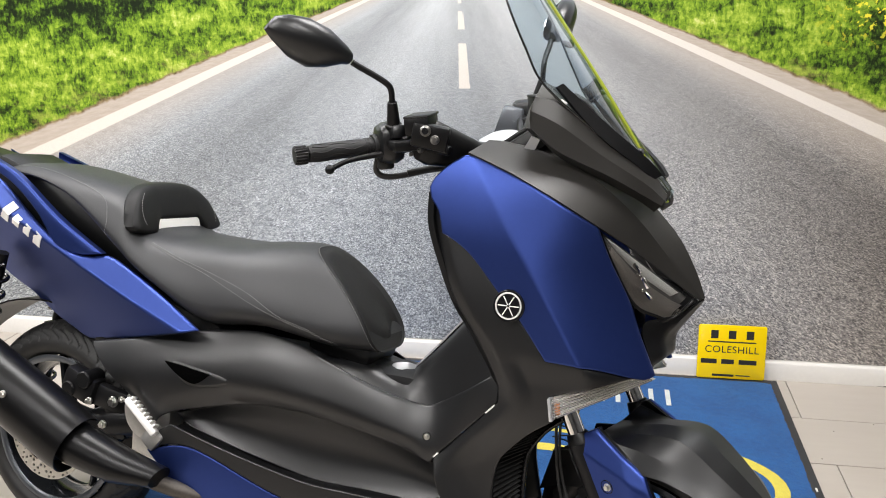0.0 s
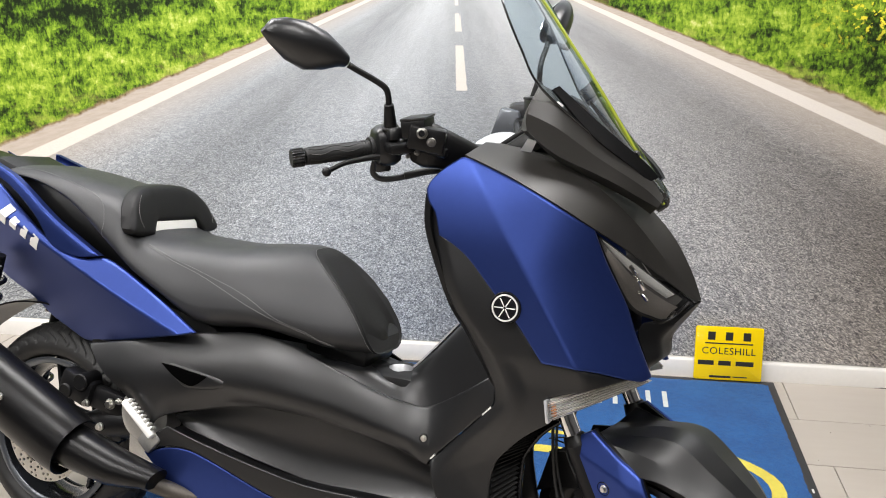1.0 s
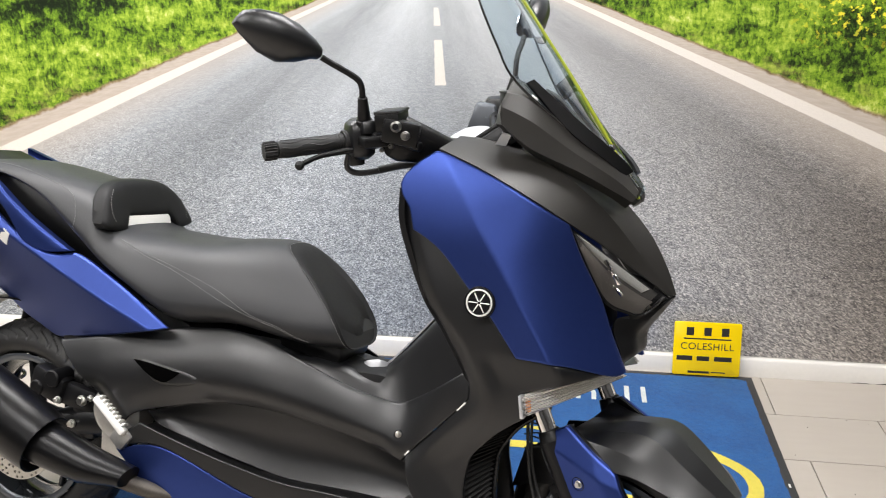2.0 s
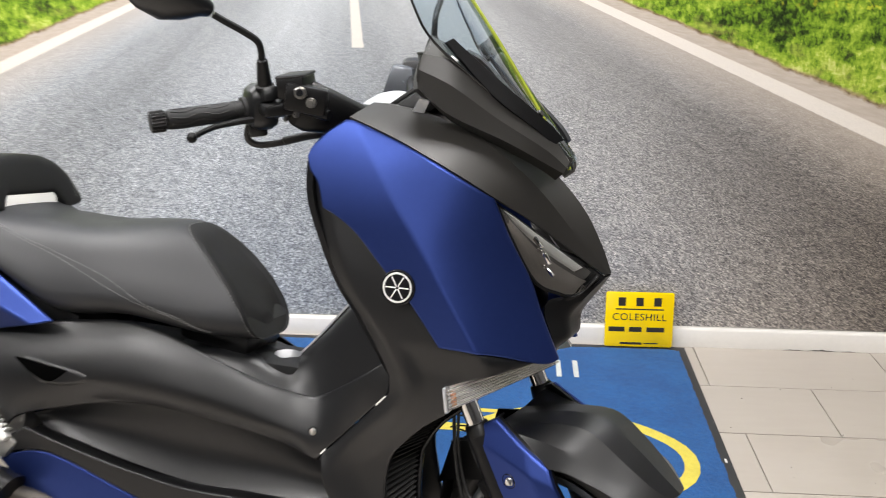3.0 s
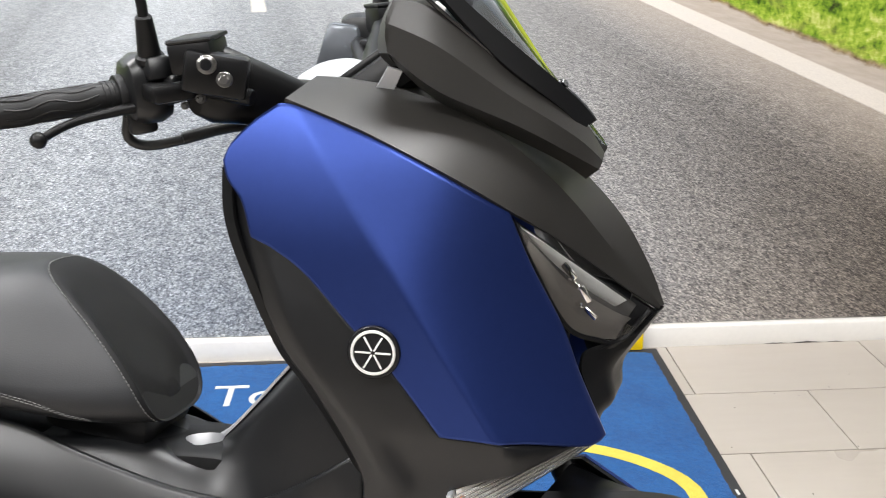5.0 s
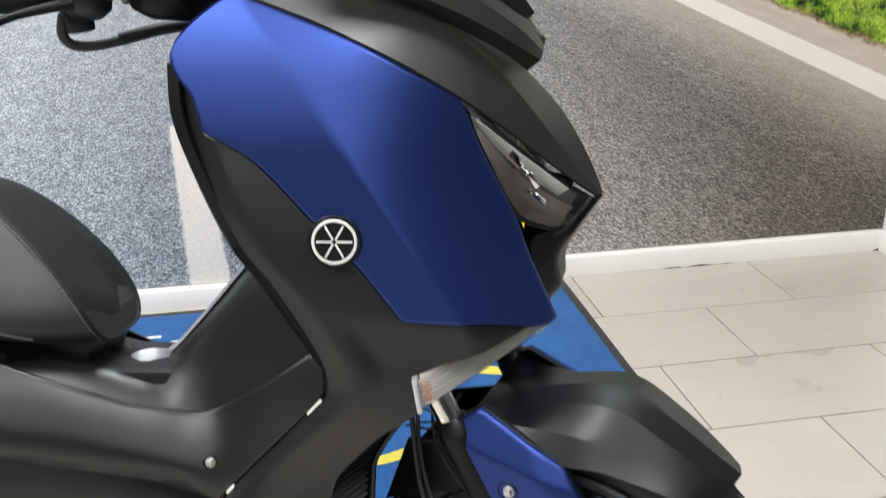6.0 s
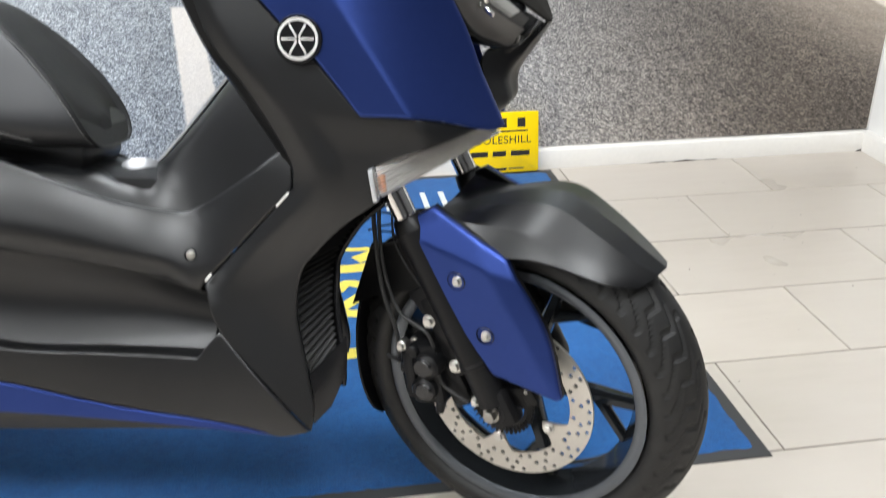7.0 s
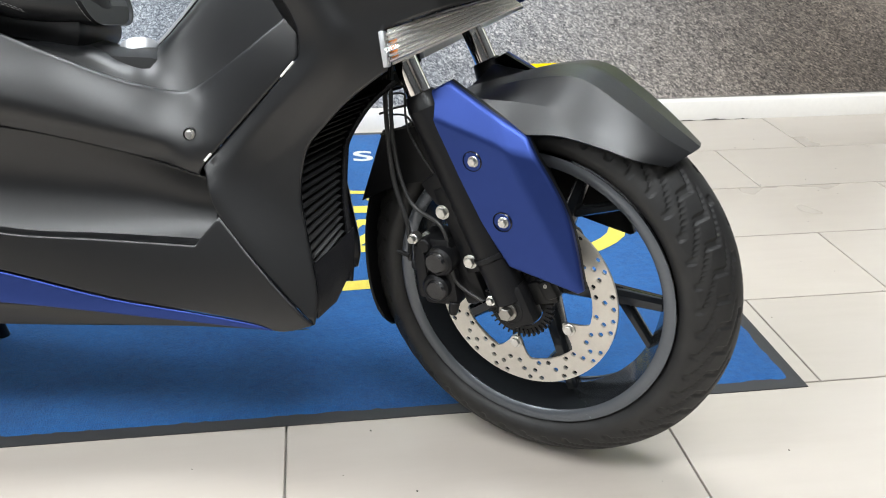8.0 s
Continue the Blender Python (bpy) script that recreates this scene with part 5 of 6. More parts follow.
both("blue_skirt", skin(blue_skirt, lambda x, z: low_out(x, z) - 0.002, 0.016, 0.005, 0.003, 0.002), BLUE, scooter, "matt blue lower skirt stripe")
under_skirt = [(-1.020, 0.238), (-0.900, 0.234), (-0.715, 0.226), (-0.500, 0.209), (-0.340, 0.203), (-0.300, 0.205), (-0.420, 0.196), (-0.720, 0.184), (-1.000, 0.190)]
both("belly_pan", skin(under_skirt, lambda x, z: low_out(x, z) - 0.010 - 0.5 * max(0.0, 0.225 - z), 0.014, 0.005, 0.003, 0.002), BROWN_BLACK, scooter, "dark belly pan edge")
part("belly", block((0.72, 0.28, 0.10), 0.03, pose(-0.68, 0, 0.26, 0, 0, 0)), BLACK_DEEP, scooter)
part("inner_body", joined(block((0.60, 0.19, 0.28), 0.04, pose(-0.80, 0, 0.44)), block((0.36, 0.22, 0.22), 0.04, pose(-1.20, 0, 0.56, 0, 14, 0))), BLACK_DEEP, scooter)
# air slot in the flank: a frame, and a black sheet for the hollow's shade
both("air_slot", skin([(-1.100, 0.546), (-1.043, 0.545), (-0.940, 0.534), (-0.900, 0.518), (-0.950, 0.502), (-1.008, 0.497), (-1.050, 0.512)], lambda x, z: upper_out(x, z) + 0.005 + 0.10 * max(0.0, 0.520 - z), 0.010, 0.004, 0.010, 0.007), BLACK, scooter, "black air slot frame")
both("air_slot_mouth", skin([(-1.090, 0.541), (-1.043, 0.539), (-0.961, 0.531), (-0.985, 0.511), (-1.006, 0.505), (-1.044, 0.517)], lambda x, z: upper_out(x, z) + 0.0075, 0.012, 0.003, 0.002, 0.001), SLOT, scooter)
# fairing screws, and bright slips that stand in for highlights in the panel gaps
for sx, sy, sz, rr in ((-0.458, -0.166, 0.474, 0.0066),):
    for s in (1, -1):
        part("screw_cup", moved(lathe([(rr * 1.5, 0.002), (rr * 1.35, -0.003), (rr * 1.1, 0.002), (0.001, 0.002)], 22), Matrix.Translation((sx, sy * s, sz)) @ Matrix.Diagonal((1, s, 1, 1))), BLACK_GLOSS, scooter)
        bolt((sx, (sy - 0.001) * s, sz), (0, -s, 0), rr * 0.85, STEEL, scooter, "fairing_screw", 0.004)
for px, pz, rx in ((-0.318, 0.562, 48), (-0.428, 0.446, 48)):
    both("edge_plug", block((0.026 if px > -0.4 else 0.014, 0.005, 0.0035), 0.0012, pose(px, -0.184, pz, 0, -rx, 0)), PEG, scooter, "bright slip painted as a highlight in the panel gap")

# -- seat --
SEAT = [  # top x, top z, bottom x, bottom z, half width
    (-0.640, 0.650, -0.633, 0.630, 0.018), (-0.688, 0.704, -0.635, 0.614, 0.062), (-0.741, 0.764, -0.631, 0.610, 0.086), (-0.804, 0.818, -0.623, 0.606, 0.105),
    (-0.900, 0.818, -0.715, 0.610, 0.152), (-1.000, 0.808, -0.870, 0.634, 0.178), (-1.100, 0.810, -1.020, 0.624, 0.182), (-1.200, 0.818, -1.135, 0.680, 0.182),
    (-1.252, 0.850, -1.215, 0.722, 0.178), (-1.290, 0.903, -1.280, 0.764, 0.172), (-1.450, 0.935, -1.430, 0.870, 0.152), (-1.600, 0.951, -1.585, 0.915, 0.130), (-1.730, 0.938, -1.725, 0.910, 0.100)]


def seat_ring(row, grow=0.0, n=48):
    """Cross-section: a broad, slightly domed top, tight shoulders and sides that slant outward to the foot."""
    tx, tz, bx, bz, w = row
    pts = []
    for k in range(n):
        a = 2 * math.pi * k / n
        c, s = math.cos(a), math.sin(a)
        y = math.copysign(abs(s) ** 0.50, s) * (w + grow)
        h = 0.5 + 0.5 * math.copysign(abs(c) ** 0.50, c)
        y *= 1 - 0.30 * h ** 1.6
        h -= 0.045 * (y / w) ** 2 * h
        pts.append(Vector((bx + (tx - bx) * (0.25 * h + 0.75 * h ** 1.9), y, bz + (tz - bz) * h + (grow if c > 0 else 0))))
    return pts


def seat_rows(i0, i1, per):
    cols = list(zip(*SEAT))
    rows = []
    steps = (i1 - i0) * per + 1
    for k in range(steps):
        t = i0 + k / per
        i = min(int(t), len(SEAT) - 2)
        f = t - i
        r = []
        for c in cols:
            a, b, d, e = c[max(i - 1, 0)], c[i], c[i + 1], c[min(i + 2, len(c) - 1)]
            r.append(0.5 * (2 * b + (d - a) * f + (2 * a - 5 * b + 4 * d - e) * f * f + (3 * b - a - 3 * d + e) * f ** 3))
        rows.append(tuple(r))
    return rows


seat = part("seat", loft([seat_ring(r) for r in seat_rows(3, 12, 8)][::-1]), VINYL, scooter, "black vinyl dual seat with grey stitching")
part("seat_nose", loft([seat_ring(r, 0.0012) for r in seat_rows(0, 3, 8)][::-1]), VINYL_GRIP, seat, "dimpled black vinyl seat front")


def stitches(line, gap=0.0062, size=0.00055):
    pieces = []
    total = sum((b - a).length for a, b in zip(line, line[1:]))
    pts = spline(line, max(4, int(total / gap)))
    for a, b in zip(pts, pts[1:]):
        pieces.append(tube([a.lerp(b, 0.15), a.lerp(b, 0.8)], size, 5))
    return joined(*pieces)


def on_seat(t, k, n=192):
    row = seat_rows(0, 12, 10)[max(0, min(120, round(t * 10)))]
    return seat_ring(row, 0.0016, n)[round(k * 4) % n]


side_seams = []
for sgn in (1, -1):
    turn = (lambda k: 48 - k) if sgn == 1 else (lambda k: k)
    side_seams.append(stitches([on_seat(3, turn(k)) for k in range(0, 21)]))
    for shift in (0.0, 0.5):
        side_seams.append(stitches([on_seat(t, turn(k + shift)) for t, k in ((3.75, 17.8), (3.95, 16.3), (4.2, 14.8), (4.55, 13.4), (5.0, 12.1), (5.7, 10.8), (6.4, 9.6), (7.1, 8.5))]))
    side_seams.append(stitches([on_seat(t, turn(k)) for t, k in ((9.2, 16), (9.2, 14), (9.25, 12), (9.4, 10), (10.0, 9.5), (10.7, 9.5), (11.4, 9.5))]))
for me in side_seams:
    tagged(part("stitching", me, THREAD, seat, "grey double stitching"), kind="stuff")

# lumbar pad: a flat-faced arched cushion with two short feet, leaning on the step of the seat
arch = []
for i in range(41):
    t = -1 + i / 20
    y = 0.158 * t
    end = math.sqrt(max(0.0, 1 - abs(t) ** 5))
    foot = ease((abs(t) - 0.46) / 0.10)
    top_z, low_z = 0.928 - 0.010 * t * t - 0.060 * (1 - end), 0.842 - 0.034 * foot + 0.02 * (1 - end)
    row = []
    for k in range(28):
        a = 2 * math.pi * k / 28
        c, s = math.copysign(abs(math.cos(a)) ** 0.45, math.cos(a)), math.copysign(abs(math.sin(a)) ** 0.45, math.sin(a))
        z = (top_z + low_z) / 2 + (top_z - low_z) / 2 * s
        row.append(Vector((-1.238 - 0.42 * (z - 0.84) + 0.026 * (0.55 + 0.45 * end) * c, y * (1.06 - 2.6 * max(0.0, z - 0.82)), z)))
    arch.append(row)
pad = part("lumbar_pad", loft(arch), VINYL_BLACK, seat, "black padded lumbar rest")
part("pad_bracket", block((0.006, 0.165, 0.050), 0.002, pose(-1.222, -0.004, 0.832, 0, -14, 0)), PEG, seat, "bright bracket under the lumbar rest")
for s in (-1, 1):
    seam = [Vector((-1.238 + 0.027 - 0.42 * (z - 0.84), s * y, z)) for y, z in ((0.130, 0.832), (0.134, 0.855), (0.126, 0.882), (0.108, 0.906))]
    tagged(part("stitching", stitches(seam), THREAD, pad), kind="stuff")

# -- tail --
tail_side = [(-1.860, 0.975), (-1.760, 0.930), (-1.679, 0.888), (-1.587, 0.837), (-1.495, 0.790), (-1.398, 0.752), (-1.345, 0.746), (-1.288, 0.750), (-1.158, 0.698), (-1.007, 0.621), (-1.100, 0.598), (-1.211, 0.571), (-1.330, 0.545), (-1.415, 0.530),
             (-1.480, 0.548), (-1.546, 0.571), (-1.625, 0.618), (-1.731, 0.661), (-1.860, 0.760)]
tail_fold = facet((-1.70, 0.85), (-1.02, 0.605))


def tail_out(x, z):
    d = tail_fold(x, z)
    return side_out(x, z) + 0.016 - (0.8 * d if d > 0 else -0.45 * d)


both("tail_panel", skin(tail_side, tail_out, 0.014, 0.005, 0.005, 0.004, [((-1.70, 0.85), (-1.02, 0.605))]), BLUE, scooter, "matt blue tail side panel")
grab = [(-1.740, 0.975), (-1.620, 0.934), (-1.552, 0.898), (-1.435, 0.824), (-1.308, 0.757), (-1.385, 0.749), (-1.450, 0.766), (-1.517, 0.838), (-1.619, 0.906), (-1.740, 0.945)]
both("grab_rail", skin(grab, lambda x, z: soft_min(0.174, side_out(x, z) + 0.024, 0.01) - 0.45 * max(0.0, z - 0.78 + 0.55 * (x + 1.40) - 0.01) * 0.4, 0.012, 0.016, 0.006, 0.006), BLUE, scooter, "matt blue passenger grab rail")
# the mark on the tail stands as plain slanting blocks
strokes = []
for k, (w, h) in enumerate(((0.026, 0.040), (0.022, 0.024), (0.020, 0.024), (0.024, 0.030))):
    x0, z0 = -1.630 + 0.0375 * k, 0.826 - 0.0190 * k
    rows = [[Vector((x0 + sx * w / 2 + lift * h * 0.40, 0, z0 - sx * w * 0.26 + lift * h / 2)) for sx in (-1, 1)] for lift in (-1, 0, 1)]
    flat = [Vector((q.x, -tail_out(q.x, q.z) - 0.0022, q.z)) for r in rows for q in r]
    strokes.append(thicken(flat, [(0, 1, 3, 2), (2, 3, 5, 4)], 0.0015))
part("tail_mark", joined(*strokes), PEG, scooter, "four silver slanting blocks on the tail panel")
part("tail_core", joined(block((0.55, 0.20, 0.16), 0.04, pose(-1.50, 0, 0.82, 0, 18, 0)), block((0.30, 0.18, 0.12), 0.03, pose(-1.80, 0, 0.90, 0, 10, 0))), BLACK_DEEP, scooter)
part("rear_fender", sheet([[(-1.33, y, 0.52), (-1.45, y, 0.585), (-1.56, y, 0.605), (-1.70, y, 0.585), (-1.86, y, 0.50), (-1.98, y, 0.40)] for y in (-0.08, 0.0, 0.08)], 22, 7, 0.004), BLACK_DEEP, scooter, "black rear mudguard")

# -- engine, silencer, shock, footpeg --
part("engine", joined(block((0.34, 0.20, 0.16), 0.03, pose(-1.08, 0.02, 0.33, 0, 10, 0)), block((0.36, 0.07, 0.12), 0.03, pose(-1.36, 0.125, 0.31))), CAST_BLACK, scooter, "black engine block")
part("engine_case", moved(joined(lathe([(0.004, -0.030), (0.05, -0.030), (0.066, -0.020), (0.070, 0.0), (0.070, 0.03)], 36), block((0.12, 0.03, 0.10), 0.012, pose(0.01, 0.0, -0.07))), pose(-1.165, -0.135, 0.40)), ALLOY, scooter, "bare alloy engine case")
bolt((-1.175, -0.165, 0.47), (0, -1, 0), 0.009, STEEL, scooter, "case_bolt", 0.008)
for dx, dz in ((-0.07, 0.02), (-0.03, 0.065), (0.06, 0.03)):
    bolt((-1.165 + dx, -0.162, 0.40 + dz), (0, -1, 0), 0.006, STEEL, scooter, "case_bolt", 0.006)
part("swing_arm", joined(tube([(-1.20, -0.10, 0.36), (-1.36, -0.115, 0.33), (-1.535, -0.12, 0.281)], lambda t: 0.040 - 0.014 * t, 14)), CAST_BLACK, scooter, "black swing arm")
part("rear_caliper", joined(block((0.10, 0.05, 0.07), 0.014, pose(-1.385, -0.125, 0.425, 0, 18, 0)), block((0.15, 0.03, 0.06), 0.012, pose(-1.32, -0.12, 0.405, 0, 8, 0)), block((0.07, 0.035, 0.11), 0.014, pose(-1.285, -0.115, 0.36)),
                            rod((-1.36, -0.10, 0.445), (-1.36, -0.158, 0.445), 0.021, sides=20, bevel=0.003), rod((-1.41, -0.10, 0.415), (-1.41, -0.155, 0.415), 0.019, sides=20, bevel=0.003), block((0.26, 0.05, 0.05), 0.016, pose(-1.40, -0.11, 0.335, 0, 10, 0))), CAST_BLACK, scooter, "black rear brake caliper and bracket")
part("rear_inner", joined(block((0.16, 0.16, 0.20), 0.03, pose(-1.24, 0.0, 0.46)), block((0.20, 0.06, 0.16), 0.02, pose(-1.46, 0.12, 0.33))), SLOT, scooter, "black drive case behind the rear wheel")
for q, rr in (((-1.27, -0.152, 0.406), 0.0105), ((-1.345, -0.150, 0.395), 0.007), ((-1.30, -0.150, 0.345), 0.008)):
    bolt(q, (0, -1, 0), rr, STEEL, scooter, "caliper_bolt", 0.007)
AX0, AX1 = Vector((-1.285, -0.262, 0.336)), Vector((-1.80, -0.262, 0.575))
ax = (AX1 - AX0).normalized()


def oval(c, d, ry, rz, n=28):
    s = Vector((0, 1, 0))
    w = d.cross(s).normalized()
    return [c + s * (ry * math.cos(a)) + w * (rz * math.sin(a)) for a in (2 * math.pi * k / n for k in range(n))]


sil = loft([oval(AX0.lerp(AX1, t), ax, ry, rz) for t, ry, rz in ((0.0, 0.046, 0.052), (0.02, 0.052, 0.060), (0.10, 0.054, 0.062), (0.60, 0.055, 0.064), (0.95, 0.052, 0.062), (1.0, 0.044, 0.05))])
silencer = part("silencer", sil, CAST_BLACK, scooter, "matt black silencer with plastic guard")
guard = []
for t, grow, lo, hi in ((-0.03, 0.006, -0.6, 3.4), (0.08, 0.010, -0.5, 3.2), (0.45, 0.010, -0.4, 3.1), (0.8, 0.009, -0.3, 3.0)):
    c = AX0.lerp(AX1, t)
    w = ax.cross(Vector((0, 1, 0))).normalized()
    if w.z < 0:
        w = -w
    guard.append([tuple(c + Vector((0, -1, 0)) * ((0.054 + grow) * math.sin(a)) + w * ((0.063 + grow) * math.cos(a))) for a in (lo + (hi - lo) * k / 14 for k in range(15))])
part("guard", sheet([list(r) for r in zip(*guard)], 20, 28, 0.004), SATIN, silencer, "matt black silencer guard")
part("nose_guard", loft([oval(Vector(c), Vector((-0.9, 0, 0.35)).normalized(), ry, rz) for c, ry, rz in (((-1.345, -0.262, 0.356), 0.048, 0.052), ((-1.25, -0.258, 0.326), 0.050, 0.050), ((-1.15, -0.250, 0.300), 0.046, 0.042), ((-1.055, -0.238, 0.290), 0.034, 0.024))]), SATIN, silencer, "matt black front heat guard")
bolt((-1.43, -0.328, 0.435), (0, -1, 0.1), 0.007, STEEL, silencer, "guard_bolt", 0.004)
part("exhaust_pipe", tube([(-1.10, -0.225, 0.275), (-0.98, -0.18, 0.245), (-0.90, -0.12, 0.25)], 0.019, 14), DULL, scooter, "bare metal exhaust pipe")
for s in (-1, 1):
    coil = [Vector((-1.775 + 0.10 * t, 0.128 * s, 0.33 + 0.36 * t)) + 0.030 * Vector((math.cos(t * 50), math.sin(t * 50), 0)) for t in (i / 110 for i in range(111))]
    shock = part("shock_absorber", rod((-1.778, 0.128 * s, 0.31), (-1.665, 0.128 * s, 0.72), 0.018), CAST_BLACK, scooter, "black rear shock absorber with coil spring")
    part("spring", tube(coil, 0.0055, 8, 140), BLACK_GLOSS, shock)
pegm = pose(-1.130, -0.215, 0.410, 0, 40, 0) @ pose(0, 0, 0, -25, 0, 0)
pegs = both("foot_peg", moved(block((0.108, 0.025, 0.018), 0.006), pegm), PEG, scooter, "folded bright alloy passenger footpeg with ridges")
for i in range(8):
    ridge = moved(block((0.0055, 0.026, 0.009), 0.002, pose(-0.045 + 0.0118 * i, 0, 0.0115)), pegm)
    part("ridge", ridge, PEG, pegs[0])
    part("ridge", mirrored(ridge), PEG, pegs[1])
both("peg_bracket", block((0.045, 0.03, 0.05), 0.008, pose(-1.108, -0.196, 0.362, 0, 40, 0)), ALLOY, scooter)
both("peg_pocket", block((0.06, 0.02, 0.05), 0.012, pose(-1.112, -0.180, 0.352, 0, 30, 0)), BLACK_GLOSS, scooter)
part("side_stand", joined(rod((-0.98, 0.14, 0.20), (-0.97, 0.265, -0.045), 0.012, sides=14), block((0.07, 0.045, 0.008), 0.003, pose(-0.965, 0.268, -0.047, -11, 0, 0))), CAST_BLACK, scooter, "black side stand swung out")

# -- handlebars --
bar = part("handlebar", H(joined(*[tube([(-0.380, 0, 0.770), (-0.420, 0.07 * s, 0.795), (-0.505, 0.16 * s, 0.822), (-0.545, 0.23 * s, 0.820), (-0.600, 0.385 * s, 0.817)], 0.011, 12) for s in (-1, 1)])), BLACK_DEEP, scooter, "black handlebar turned to the right")
wing = [(-0.470, 0.185, 0.826, 0.016, 0.034), (-0.460, 0.172, 0.826, 0.023, 0.045), (-0.447, 0.150, 0.822, 0.027, 0.046), (-0.430, 0.115, 0.806, 0.029, 0.040), (-0.412, 0.075, 0.785, 0.030, 0.034), (-0.402, 0.035, 0.777, 0.030, 0.034)]
part("bar_cover", H(loft([[Vector((x + w * math.cos(a), y, z + h * math.copysign(abs(math.sin(a)) ** 0.8, math.sin(a)))) for a in (2 * math.pi * k / 24 for k in range(24))]
                          for x, y, z, w, h in [(x, -y, z, w, h) for x, y, z, w, h in wing] + wing[::-1]][::-1])), BLACK_DEEP, bar, "black handlebar cover")
part("bar_cap", moved(joined(lathe([(0.001, -0.026), (0.03, -0.024), (0.052, -0.014), (0.062, 0.0), (0.060, 0.012)], 36)), BARS @ pose(-0.412, 0.005, 0.800, -82, 0, 0)), SILVER, bar, "silver cap over the handlebar clamp")
for s in (-1, 1):
    R = (lambda me: H(me)) if s == -1 else (lambda me: H(mirrored(me)))
    gaxis0, gaxis1 = Vector((-0.546, -0.232, 0.820)), Vector((-0.592, -0.360, 0.818))
    gd = (gaxis1 - gaxis0).normalized()
    grip = part("grip", R(rod(gaxis0, gaxis1, 0.0172, 0.0165, 28, 0.002)), GRIPRUB, bar, "black ribbed rubber grip")
    ribs = [rod(gaxis0 + gd * (0.004 + 0.006 * i), gaxis0 + gd * (0.007 + 0.006 * i), 0.0182, sides=28) for i in range(3)]
    gu = gd.cross(Vector((0, 0, 1))).normalized()
    gv = gu.cross(gd)
    on_grip = lambda along, deg: gaxis0 + gd * along + 0.0168 * (gu * math.cos(radians(deg)) + gv * math.sin(radians(deg)))
    for deg in range(0, 360, 40):
        ribs.append(tube([on_grip(0.026, deg), on_grip(0.05, deg + 14), on_grip(0.078, deg - 8), on_grip(0.105, deg + 12), on_grip(0.128, deg)], 0.0013, 5, 18))
    part("grip_rib", R(joined(*ribs)), GRIPRUB, grip)
    part("grip_flange", R(rod(gaxis0 - gd * 0.006, gaxis0 + gd * 0.003, 0.0235, sides=28, bevel=0.001)), GRIPRUB, grip)
    weight = loft([[gaxis1 + gd * along + (r - 0.0016 * (k % 2)) * (gu * math.cos(math.pi * k / 20) + gv * math.sin(math.pi * k / 20)) for k in range(40)]
                   for along, r in ((0.001, 0.0165), (0.003, 0.0188), (0.024, 0.0188), (0.0265, 0.0168))])
    part("bar_end", R(weight), BLACK_DEEP, bar, "black bar end weight")
    shape = []
    for t, ry, rz in ((-0.004, 0.022, 0.024), (-0.008, 0.030, 0.034), (-0.020, 0.033, 0.041), (-0.040, 0.033, 0.042), (-0.052, 0.029, 0.036), (-0.056, 0.020, 0.026)):
        c = gaxis0 + gd * t + Vector((0.004, 0, 0.004))
        shape.append([c + gu * (ry * math.copysign(abs(math.cos(a)) ** 0.6, math.cos(a))) + Vector((0, 0, rz * math.copysign(abs(math.sin(a)) ** 0.6, math.sin(a)))) for a in (2 * math.pi * k / 24 for k in range(24))])
    part("switch_housing", R(joined(loft(shape), block((0.022, 0.034, 0.032), 0.006, pose(-0.540, -0.210, 0.786, 0, 0, -20)))), BLACK, bar, "black switch housing")
    part("switch", R(joined(block((0.010, 0.012, 0.010), 0.002, pose(-0.567, -0.205, 0.832)), block((0.012, 0.010, 0.010), 0.002, pose(-0.552, -0.192, 0.806)))), BLACK_GLOSS, bar)
    part("mirror_clamp", R(joined(block((0.036, 0.030, 0.028), 0.007, pose(-0.500, -0.208, 0.848, 0, -12, -20)), block((0.030, 0.024, 0.022), 0.006, pose(-0.484, -0.200, 0.832, 0, 24, -10)))), BLACK, bar, "black mirror clamp")
    res = part("brake_reservoir", R(joined(block((0.052, 0.060, 0.036), 0.005, pose(-0.457, -0.180, 0.862, 0, -4, 28)), block((0.054, 0.062, 0.006), 0.003, pose(-0.457, -0.180, 0.881, 0, -4, 28)))), BLACK_DEEP, bar, "black brake fluid reservoir with sight glass")
    part("reservoir_bracket", R(joined(block((0.072, 0.030, 0.048), 0.006, pose(-0.428, -0.184, 0.842, 0, 14, 42)), rod((-0.47, -0.185, 0.826), (-0.40, -0.16, 0.812), 0.010, sides=14, bevel=0.002))), BLACK_DEEP, res)
    face = Vector((0.66, -0.74, 0.12)).normalized()
    eye_at, ban_at = Vector((-0.418, -0.205, 0.856)), Vector((-0.4015, -0.197, 0.839))
    part("sight_glass", R(joined(rod(eye_at - face * 0.006, eye_at + face * 0.004, 0.0105, sides=26, bevel=0.001), rod(eye_at + face * 0.003, eye_at + face * 0.0065, 0.0085, sides=26, bevel=0.001))), NICKEL, res, "round metal sight glass ring")
    part("sight_glass_pane", R(rod(eye_at + face * 0.006, eye_at + face * 0.0072, 0.0062, sides=24)), BLACK_GLOSS, res)
    part("banjo", R(joined(rod(ban_at - face * 0.006, ban_at + face * 0.004, 0.0088, sides=20, bevel=0.001), rod(ban_at + face * 0.003, ban_at + face * 0.010, 0.0058, sides=6, bevel=0.0008))), NICKEL, res, "bright banjo bolt")
